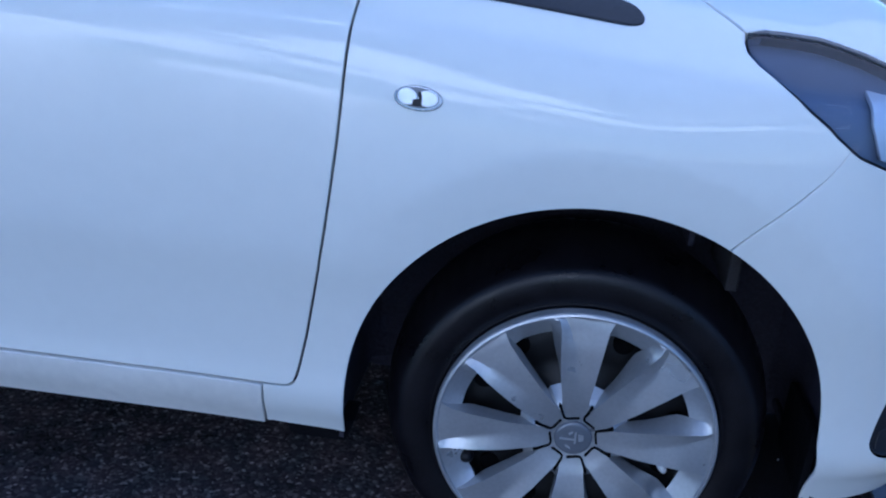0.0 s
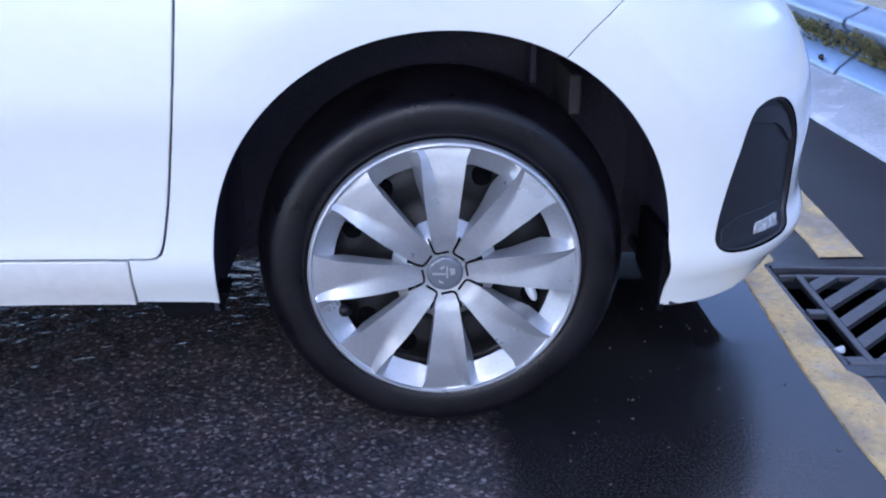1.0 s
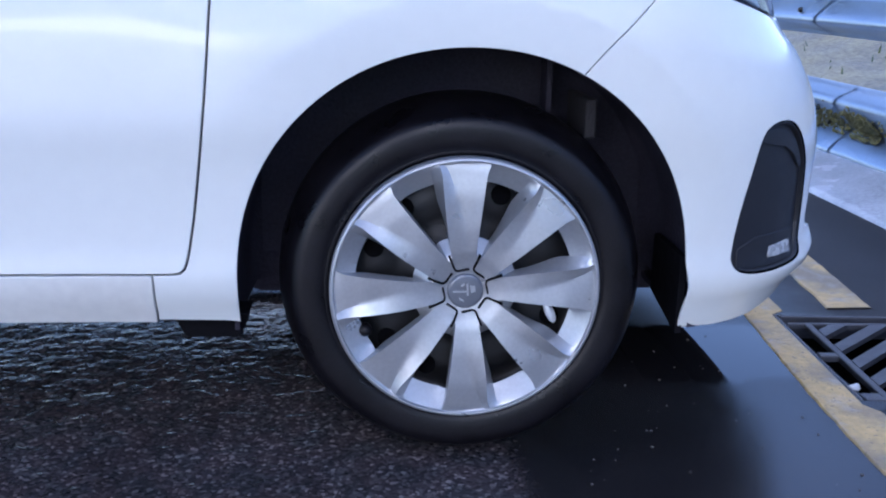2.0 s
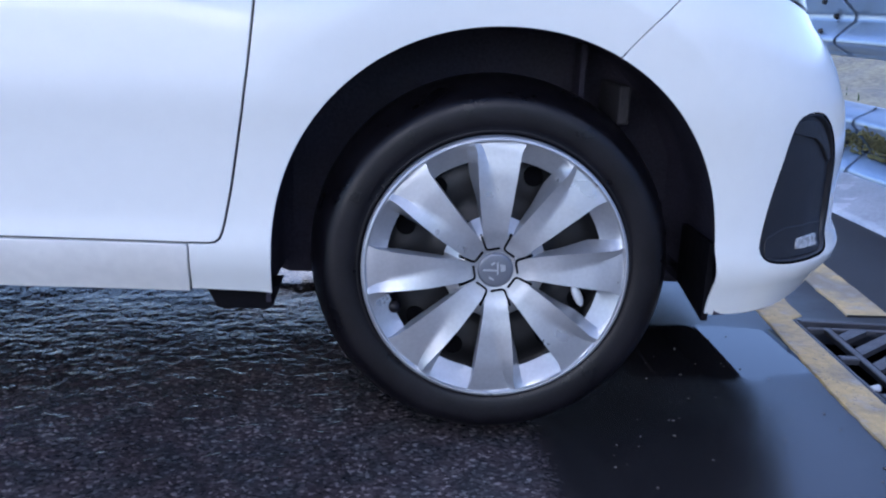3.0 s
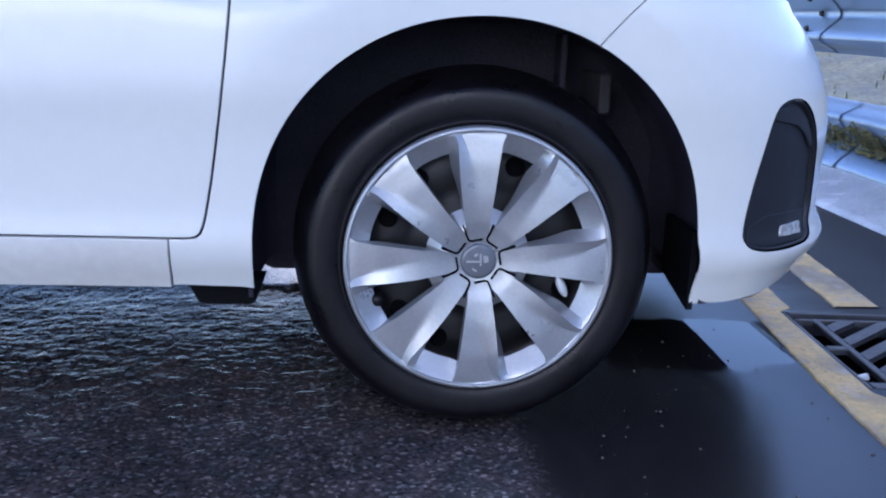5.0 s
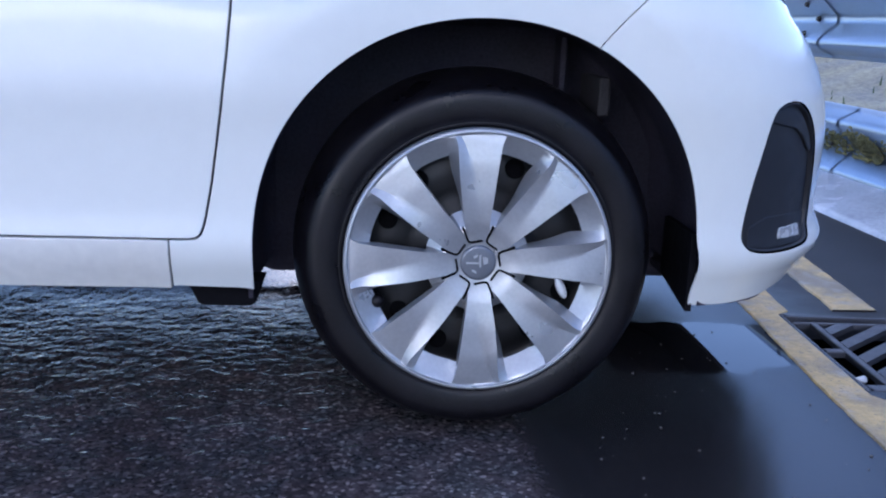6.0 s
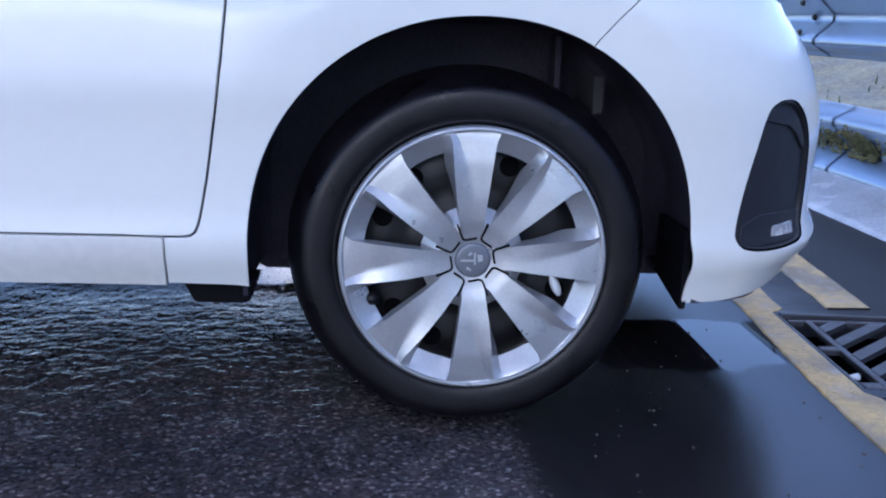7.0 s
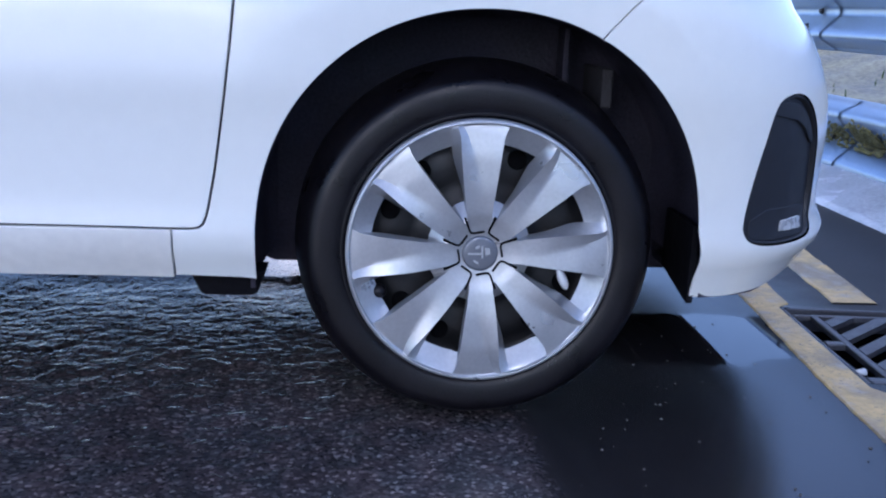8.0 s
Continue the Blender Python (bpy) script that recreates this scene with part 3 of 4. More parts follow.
bump_up = 0.0013 * chips(GX, GY, 0.0150, 1) + 0.0007 * chips(GX + 0.3, GY + 0.7, 0.0090, 2) + 0.0016 * chips(GX + 0.11, GY * 1.6 + 0.4, 0.052, 5) + 0.0014 * wave - 0.0052
bump_up = 1.05 * bump_up * ease(GX, 0.094, -0.13) * (1 - 0.97 * ease(GY, 0.74, 0.85))
near_car = ease(GX, -2.3, -2.1) * (GX < 0.0985) * ease(GY, -0.8, -0.7) * ease(GY, 1.9, 1.7)
GZ = np.where(GX > 1.5, np.vectorize(bank)(GX, GY), -0.004 * (1 - near_car) + bump_up * near_car) - 0.006 * ((GX > 0.0985) & (GX < 1.5))
co = np.stack([GX, GY, GZ], -1).reshape(-1, 3)
ni, nj = GX.shape
ids = np.arange(ni * nj).reshape(ni, nj)
quads = np.stack([ids[:-1, :-1], ids[1:, :-1], ids[1:, 1:], ids[:-1, 1:]], -1)
mx, my = (GX[:-1, :-1] + GX[1:, 1:]) / 2, (GY[:-1, :-1] + GY[1:, 1:]) / 2
quads = quads[~((mx > PITX0) & (mx < PITX1) & (my > PITY0) & (my < PITY1))]
me = bpy.data.meshes.new("ground")
me.from_pydata(co.tolist(), [], quads.tolist())
me.polygons.foreach_set("use_smooth", [True] * len(me.polygons))
me.materials.append(ASPHALT)
tagged(new("ground", me), "coarse dark wet asphalt with pale stone chips", "ground", "", "structure")
slab_grid("road", [0.0928, 0.4, PITX0, PITX1, 1.478], [-9, -3, -1, PITY0, PITY1, 1.5, 4, 12], lambda x, y: 0.0001, (PITX0, PITX1, PITY0, PITY1), ASPHALT, "smooth wet blue-grey tarmac strip beside the kerb", "road", "structure")

# earth behind the barrier
bm = bmesh.new()
ex = np.linspace(1.80, 6.4, 40)
eyy = np.linspace(-6, 10, 90)
grid_mesh([[Vector((x, y, bank(x, y) + 0.055 + 0.05 * noise.noise((x * 2.3, y * 2.3, 4)) + 0.02 * noise.noise((x * 9, y * 9, 2)))) for y in eyy] for x in ex], bm=bm)
bmesh.ops.reverse_faces(bm, faces=bm.faces)
tagged(part("earth_bank", bm, EARTH, smooth=True), "muddy brown earth bank behind the crash barrier", "earth bank", "", "structure")

# pale concrete haunch along the barrier
bm = bmesh.new()
prof = [(1.470, -0.01), (1.474, 0.012), (1.50, 0.018), (1.60, 0.035), (1.70, 0.075), (1.80, 0.105), (1.86, 0.100), (1.87, 0.0)]
rows = []
for y in np.linspace(-6, 10, 120):
    rows.append([Vector((x + (0.006 * noise.noise((0, y * 3, 1)) if i < 3 else 0), y, z + (0.006 * noise.noise((x * 5, y * 5, 0)) if 0 < i < 7 else 0))) for i, (x, z) in enumerate(prof)])
grid_mesh(rows, bm=bm)
tagged(part("kerb", bm, CONCRETE, smooth=True), "pale wet concrete kerb haunch below the barrier", "kerb", "", "structure")


def road_line(y0, y1, left, width, seed):
    """A worn painted line on the tarmac, with ragged edges."""
    rng = random.Random(seed)
    bm = bmesh.new()
    top, ys = [], np.arange(y0, y1 + 0.001, 0.03)
    for i, y in enumerate(ys):
        lean = 0.002 + 0.09 * max(0.0, y) ** 1.2
        a = left + lean + 0.004 * noise.noise((y * 7, seed, 0)) + rng.uniform(-0.0015, 0.0015)
        b = left + lean + width + 0.005 * noise.noise((y * 6, seed, 5)) + rng.uniform(-0.0015, 0.0015)
        if 0.18 < y < 0.67 and left < 0.7:
            b = min(b, 0.752 + 0.063 * (y - 0.213))
        top.append([Vector((a, y, 0.0005)), Vector((a + 0.003, y, 0.0035)), Vector((b - 0.003, y, 0.0035)), Vector((b, y, 0.0005))])
    grid_mesh(top, bm=bm)
    bmesh.ops.recalc_face_normals(bm, faces=bm.faces)
    return tagged(part("road_line", bm, YELLOW), "worn yellow painted line on the wet tarmac", "road marking", "double yellow lines", "structure")


road_line(-6.0, 9.0, 0.655, 0.101, 3)
road_line(0.70, 9.0, 0.868, 0.112, 4)
road_line(-6.0, 0.16, 0.905, 0.112, 5)


# ---- drain ----
def clip(poly, axis, limit, keep_less):
    out = []
    for p, q in zip(poly, [*poly[1:], poly[0]]):
        pi, qi = (p[axis] <= limit) == keep_less, (q[axis] <= limit) == keep_less
        if pi:
            out.append(p)
        if pi != qi:
            t = (limit - p[axis]) / (q[axis] - p[axis])
            out.append((p[0] + (q[0] - p[0]) * t, p[1] + (q[1] - p[1]) * t))
    return out


def plate(outline, z0, z1, bevel=0.003):
    bm = bmesh.new()
    a = [bm.verts.new((x, y, z1)) for x, y in outline]
    b = [bm.verts.new((x, y, z0)) for x, y in outline]
    f = bm.faces.new(a)
    bm.faces.new(b[::-1])
    for i in range(len(a)):
        bm.faces.new((a[i], a[i - 1], b[i - 1], b[i]))
    bmesh.ops.recalc_face_normals(bm, faces=bm.faces)
    if bevel:
        bmesh.ops.bevel(bm, geom=list(f.edges), offset=bevel, segments=2, affect="EDGES", profile=0.5)
    return bm


drain = empty("drain_grate", (0.766, 0.213, 0))
drain.rotation_euler = (0, 0, radians(-3.6))
tagged(drain, "grey cast-iron drain grate with slanting bars set in tarmac", "drain grate")
DW, DL = 0.42, 0.425


def rect(u0, u1, v0, v1):
    return [(u0, v0), (u1, v0), (u1, v1), (u0, v1)]


for u0, u1, v0, v1 in ((-0.012, -0.007, -0.014, DL + 0.018), (DW, DW + 0.014, -0.014, DL + 0.018), (0.0, DW, -0.014, 0.0)):
    part("frame_side", plate(rect(u0, u1, v0, v1), -0.012, 0.004, 0.002), IRON, drain)
part("frame_side", plate(rect(0.0, DW, DL + 0.008, DL + 0.018), -0.05, 0.003, 0.002), IRON, drain)
for v0, v1 in ((0.0, 0.022), (0.200, 0.222), (0.388, 0.398)):
    part("bar", plate(rect(0.0, 0.038, v0, v1), -0.011, 0.002), IRON, drain)
part("bar", plate(rect(0.038, 0.054, 0.0, 0.40), -0.011, 0.002), IRON, drain)
part("bar", plate(rect(0.054, DW, 0.0, 0.016), -0.011, 0.002), IRON, drain)
part("bar", plate(rect(0.054, DW, 0.388, 0.40), -0.011, 0.002), IRON, drain)
part("bar", plate(rect(DW - 0.02, DW, 0.016, 0.388), -0.011, 0.002), IRON, drain)
for k in range(-4, 5):
    v = 0.055 + 0.086 * k
    strip = [(0.054, v), (0.45, v + 0.37), (0.45, v + 0.408), (0.054, v + 0.038)]
    for axis, limit, less in ((0, DW - 0.02, True), (1, 0.388, True), (1, 0.016, False)):
        strip = clip(strip, axis, limit, less) if strip else strip
    if len(strip) >= 3 and max(p[0] for p in strip) - min(p[0] for p in strip) > 0.02:
        part("bar", plate(strip, -0.011, 0.002, 0), IRON, drain)
# the pit's walls and floor carry its shade as near-black colour
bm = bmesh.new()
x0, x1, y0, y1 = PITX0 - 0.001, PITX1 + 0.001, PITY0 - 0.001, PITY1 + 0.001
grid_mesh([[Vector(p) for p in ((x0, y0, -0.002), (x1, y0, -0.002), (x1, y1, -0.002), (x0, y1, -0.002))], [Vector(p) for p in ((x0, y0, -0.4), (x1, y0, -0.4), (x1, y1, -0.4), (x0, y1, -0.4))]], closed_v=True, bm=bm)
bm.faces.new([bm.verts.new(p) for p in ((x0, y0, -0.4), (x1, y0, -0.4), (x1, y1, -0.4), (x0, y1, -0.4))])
tagged(part("drain_pit", bm, RECESS_SHADE), "brick drain pit under the grate, its shade painted near black", "drain pit", "", "structure")
# mortar collar between grate and tarmac
a, b = math.cos(radians(-3.6)), math.sin(radians(-3.6))
inner = [(0.766 + u * a - v * b, 0.213 + u * b + v * a) for u, v in rect(-0.012, DW + 0.014, -0.014, DL + 0.018)]
outer = [(PITX0 - 0.03, PITY0 - 0.03), (PITX1 + 0.03, PITY0 - 0.03), (PITX1 + 0.03, PITY1 + 0.012), (PITX0 - 0.03, PITY1 + 0.012)]
bm = grid_mesh([[Vector((x, y, 0.0025)) for x, y in inner], [Vector((x, y, 0.0015)) for x, y in outer]], closed_v=True)
bmesh.ops.recalc_face_normals(bm, faces=bm.faces)
tagged(part("drain_surround", bm, ASPHALT), "smooth tarmac collar round the drain grate", "drain surround", "", "structure")
bm = bmesh.new()
bmesh.ops.create_icosphere(bm, subdivisions=2, radius=0.009, matrix=Matrix.Translation((0.772, 0.256, 0.005)) @ Matrix.Diagonal((1.3, 0.9, 0.6, 1)))
for v in bm.verts:
    v.co += Vector((noise.noise(v.co * 90), noise.noise(v.co * 90 + Vector((5, 0, 0))), noise.noise(v.co * 90 + Vector((0, 7, 0))))) * 0.004
tagged(part("pebble", bm, CONCRETE), "small pale stone on the rim of the drain", "pebble")


# loose grit on the smooth tarmac
rng = random.Random(21)
bm = bmesh.new()
for k in range(80):
    x, y = rng.uniform(0.02, 0.64), rng.uniform(-0.45, 0.55)
    r = rng.uniform(0.0008, 0.0023)
    bmesh.ops.create_icosphere(bm, subdivisions=1, radius=r, matrix=Matrix.Translation((x, y, r * 0.5)) @ Matrix.Rotation(rng.uniform(0, 3), 4, "Z") @ Matrix.Diagonal((rng.uniform(0.8, 1.9), 1, 0.7, 1)))
tagged(part("grit", bm, GRIT), "small dark and pale grit on wet tarmac", "grit", "", "stuff")


# ---- crash barrier ----
def w_beam(y0, y1, z0, out, parent):
    prof = [(0.010, 0.0), (0.000, 0.006), (-0.006, 0.014), (-0.070, 0.046), (-0.080, 0.056), (-0.080, 0.072), (-0.072, 0.084), (-0.012, 0.138), (0.0, 0.150), (0.0, 0.178), (-0.012, 0.190), (-0.072, 0.244), (-0.080, 0.256), (-0.080, 0.272), (-0.070, 0.284), (-0.006, 0.314), (0.000, 0.322), (0.010, 0.330)]
    prof = rounded(prof, 1, False)
    bm = bmesh.new()
    rows = []
    for y in np.linspace(y0, y1, max(2, int((y1 - y0) / 0.5))):
        rows.append([Vector((1.800 - out + d, y, z0 + z)) for d, z in prof] + [Vector((1.804 - out + d, y, z0 + z)) for d, z in prof[::-1]])
    grid_mesh(rows, closed_v=True, bm=bm)
    bmesh.ops.recalc_face_normals(bm, faces=bm.faces)
    ob = part("beam", bm, GALV, parent, smooth=True)
    ob.data.set_sharp_from_angle(angle=radians(40))
    return ob


barrier = empty("crash_barrier", (0, 0, 0))
tagged(barrier, "galvanised steel crash barrier with two corrugated rails", "crash barrier")
for z0 in (0.535, 0.020):
    cut = 2.65 if z0 > 0.3 else 2.38
    w_beam(cut - 0.02, 10.0, z0, 0.007, barrier)
    w_beam(-6.0, cut + 0.30, z0, 0.0, barrier)
    for dz in (0.10, 0.165, 0.225):
        bm = bmesh.new()
        bmesh.ops.create_cone(bm, cap_ends=True, segments=10, radius1=0.014, radius2=0.009, depth=0.014, matrix=Matrix.Translation((1.800 - 0.045 - (0.03 if dz != 0.165 else -0.03), cut + 0.14, z0 + dz)) @ Matrix.Rotation(radians(-90), 4, "Y"))
        part("bolt", bm, STEEL, barrier, "dark bolt head")
for y in (-4.6, -2.2, 0.2, 3.6, 5.0, 7.4):
    part("post", box(1.815, 1.875, y - 0.05, y + 0.05, 0.02, 0.87, 0.006), GALV, barrier)

# moss in the lower rail
rng = random.Random(8)
bm = bmesh.new()
for k in range(1500):
    y = rng.choice((rng.uniform(2.36, 3.2), rng.uniform(2.1, 2.30), rng.uniform(1.0, 4.5)))
    z = max(0.160, rng.gauss(0.205, 0.026))
    r = rng.uniform(0.004, 0.012)
    bmesh.ops.create_icosphere(bm, subdivisions=1, radius=r, matrix=Matrix.Translation((1.795 - abs(z - 0.184) * 1.1, y, z)) @ Matrix.Diagonal((0.12, rng.uniform(0.8, 2.6), rng.uniform(0.5, 1.0), 1)))
for k in range(70):
    y, z = rng.choice((rng.uniform(2.36, 2.9), rng.uniform(2.1, 2.34))), rng.uniform(0.085, 0.165)
    at = float(np.interp(z, (0.084, 0.138, 0.150, 0.178), (1.728, 1.788, 1.800, 1.800)))
    bmesh.ops.create_icosphere(bm, subdivisions=1, radius=rng.uniform(0.010, 0.026), matrix=Matrix.Translation((at - 0.001, y, z)) @ Matrix.Rotation(radians(45), 4, "Y") @ Matrix.Diagonal((0.06, 0.22, 1.0, 1)))
tagged(part("moss", bm, MOSS, smooth=True), "olive green moss growing in the lower rail's groove", "moss", "", "stuff")

# grass and leaves on the bank
bm = bmesh.new()
for k in range(900):
    x, y = 1.88 + abs(rng.gauss(0, 0.9)), rng.uniform(-3, 8)
    if noise.noise((x * 0.9, y * 0.9, 3)) < 0.02:
        continue
    z, h, a = bank(x, y) + 0.05, rng.uniform(0.02, 0.07), rng.uniform(0, 6.3)
    w = rng.uniform(0.003, 0.007)
    dx, dy = math.cos(a), math.sin(a)
    lean = rng.uniform(0.2, 0.9) * h
    p = [Vector((x - dy * w, y + dx * w, z)), Vector((x + dy * w, y - dx * w, z)), Vector((x + dx * lean * 0.4 + dy * w * 0.7, y + dy * lean * 0.4 - dx * w * 0.7, z + h * 0.6)), Vector((x + dx * lean * 0.4 - dy * w * 0.7, y + dy * lean * 0.4 + dx * w * 0.7, z + h * 0.6)), Vector((x + dx * lean, y + dy * lean, z + h))]
    v = [bm.verts.new(q) for q in p]
    bm.faces.new(v[:4])
    bm.faces.new((v[3], v[2], v[4]))
tagged(part("grass", bm, GREEN), "sparse rough green grass on the earth bank", "grass", "", "stuff")

# ---- the car ----
car = empty("car", (0, 0.8, 0))
car_at = Matrix.Translation((0, 0.8, 0))
tagged(car, "small white hatchback with silver wheel covers parked on wet asphalt", "car")


def wheel_cover(parent):
    """Eight broad twisted spokes between a hub and a rim, with open windows."""
    rs = [0.026, 0.031, 0.037, 0.043, 0.049, 0.055, 0.061, 0.067, 0.073, 0.080, 0.090, 0.102, 0.115, 0.128, 0.140, 0.150, 0.158, 0.166, 0.173, 0.180, 0.186, 0.1905, 0.1935, 0.1955, 0.1970, 0.1985, 0.2010, 0.2028, 0.2035]
    HOLE0, HOLE1 = 9, 17
    ns, nw = 12, 7
    rows = []
    for i, r in enumerate(rs):
        width = float(np.interp(r, (0.040, 0.050, 0.060, 0.080, 0.105, 0.130, 0.160, 0.182, 0.196), (44.0, 40.0, 35.0, 30.0, 26.6, 24.0, 21.8, 20.8, 22.5)))
        base = float(np.interp(r, (0.026, 0.034, 0.045, 0.06, 0.10, 0.15, 0.186, 0.1955, 0.1970, 0.2, 0.2028, 0.2035), (0.010, 0.0085, 0.007, 0.003, -0.002, -0.003, 0.000, 0.0020, -0.001, -0.0015, 0.003, 0.016)))
        deep = float(np.interp(r, (0.050, 0.060, 0.072, 0.082, 0.150, 0.158, 0.183, 0.1935, 0.1970), (0.0, 0.006, 0.020, 0.030, 0.038, 0.034, 0.014, 0.004, 0.0)))
        twist = float(np.interp(r, (0.05, 0.085, 0.13, 0.182, 0.1935, 0.1965), (0.0, 0.12, 0.62, 0.85, 0.65, 0.0)))
        crease = min(0.62, 0.10 + (0.196 - r) * 4.7)
        centre = 1.3 + (0.19 - r) * 18
        row = []
        for k in range(8):
            left = -45 * k + centre + width / 2
            for j in range(ns + 1):
                f = crease * j / 4 if j <= 4 else crease + (1 - crease) * (j - 4) / (ns - 4)
                if j < 4:
                    rise = -0.0036 + 0.0082 * (f / crease)
                else:
                    rise = 0.0046 - 0.0044 * (f - crease) / (1 - crease)
                y = base + twist * rise
                a = radians(left - width * f)
                row.append(Vector((r * math.cos(a), y, r * math.sin(a))))
            gap = 45 - width
            rim_f = 0.96 - 0.15 * float(ease(r, 0.085, 0.150))
            for j in range(nw + 1):
                f = rim_f * j / 5 if j <= 5 else rim_f + (1 - rim_f) * (j - 5) / (nw - 5)
                a = radians(left - width - gap * f)
                edge = base + twist * (0.0002 * (1 - f) - 0.0036 * f)
                bow = (1 - 0.25 * float(ease(f, 0.15, 0.0)) if f <= rim_f else 1 - 0.88 * (f - rim_f) / (1 - rim_f))
                row.append(Vector((r * math.cos(a), edge + deep * bow, r * math.sin(a))))
        rows.append(row)
    bm = bmesh.new()
    vs = [[bm.verts.new(p) for p in row] for row in rows]
    n = len(vs[0])
    sector = ns + nw + 2
    for i in range(len(vs) - 1):
        for j in range(n):
            c = j % sector
            if ns < c < sector - 1 and HOLE0 <= i < HOLE1 and c - ns - 1 < 5:
                continue
            q = [vs[i][j], vs[i][(j + 1) % n], vs[i + 1][(j + 1) % n], vs[i + 1][j]]
            bm.faces.new(q)
    bmesh.ops.remove_doubles(bm, verts=bm.verts, dist=0.00005)
    bmesh.ops.recalc_face_normals(bm, faces=bm.faces)
    ob = part("wheel_cover", bm, SILVER, parent, "silver plastic wheel cover with eight broad twisted spokes", smooth=True)
    ob.data.set_sharp_from_angle(angle=radians(24))
    return ob


def tyre(parent):
    prof = [(0.192, 0.040), (0.199, 0.026), (0.2035, 0.0195), (0.2065, 0.0168), (0.2085, 0.0160), (0.2105, 0.0163), (0.2125, 0.0150), (0.220, 0.0130), (0.228, 0.0121), (0.236, 0.0119), (0.243, 0.0120), (0.249, 0.0130), (0.2535, 0.0150), (0.2572, 0.0178), (0.2605, 0.0218), (0.2638, 0.0272), (0.2680, 0.0355), (0.2728, 0.0475), (0.2776, 0.0620), (0.2812, 0.0780), (0.2838, 0.0940), (0.2848, 0.1030), (0.2852, 0.1130), (0.2848, 0.1350), (0.2835, 0.1450), (0.280, 0.160), (0.270, 0.178), (0.245, 0.192), (0.205, 0.186)]
    steps = 256
    rows = []
    for r, y in prof:
        row = []
        for k in range(steps):
            a = 2 * math.pi * k / steps
            rr = r
            if 0.055 < y < 0.10 and k % 4 == 0:
                rr -= 0.0012
            x, z = rr * math.cos(a), rr * math.sin(a)
            yy = y
            if z < -0.20:
                low = (-0.20 - z) / 0.085
                if y < 0.10:
                    yy -= 0.004 * low ** 2
                z = max(z, -0.2845)
            row.append(Vector((x, yy, z)))
        rows.append(row)
    bm = grid_mesh(rows, closed_v=True)
    bmesh.ops.recalc_face_normals(bm, faces=bm.faces)
    ob = part("tyre", bm, RUBBER, parent, "black rubber tyre", smooth=True)
    ob.data.set_sharp_from_angle(angle=radians(35))
    return ob


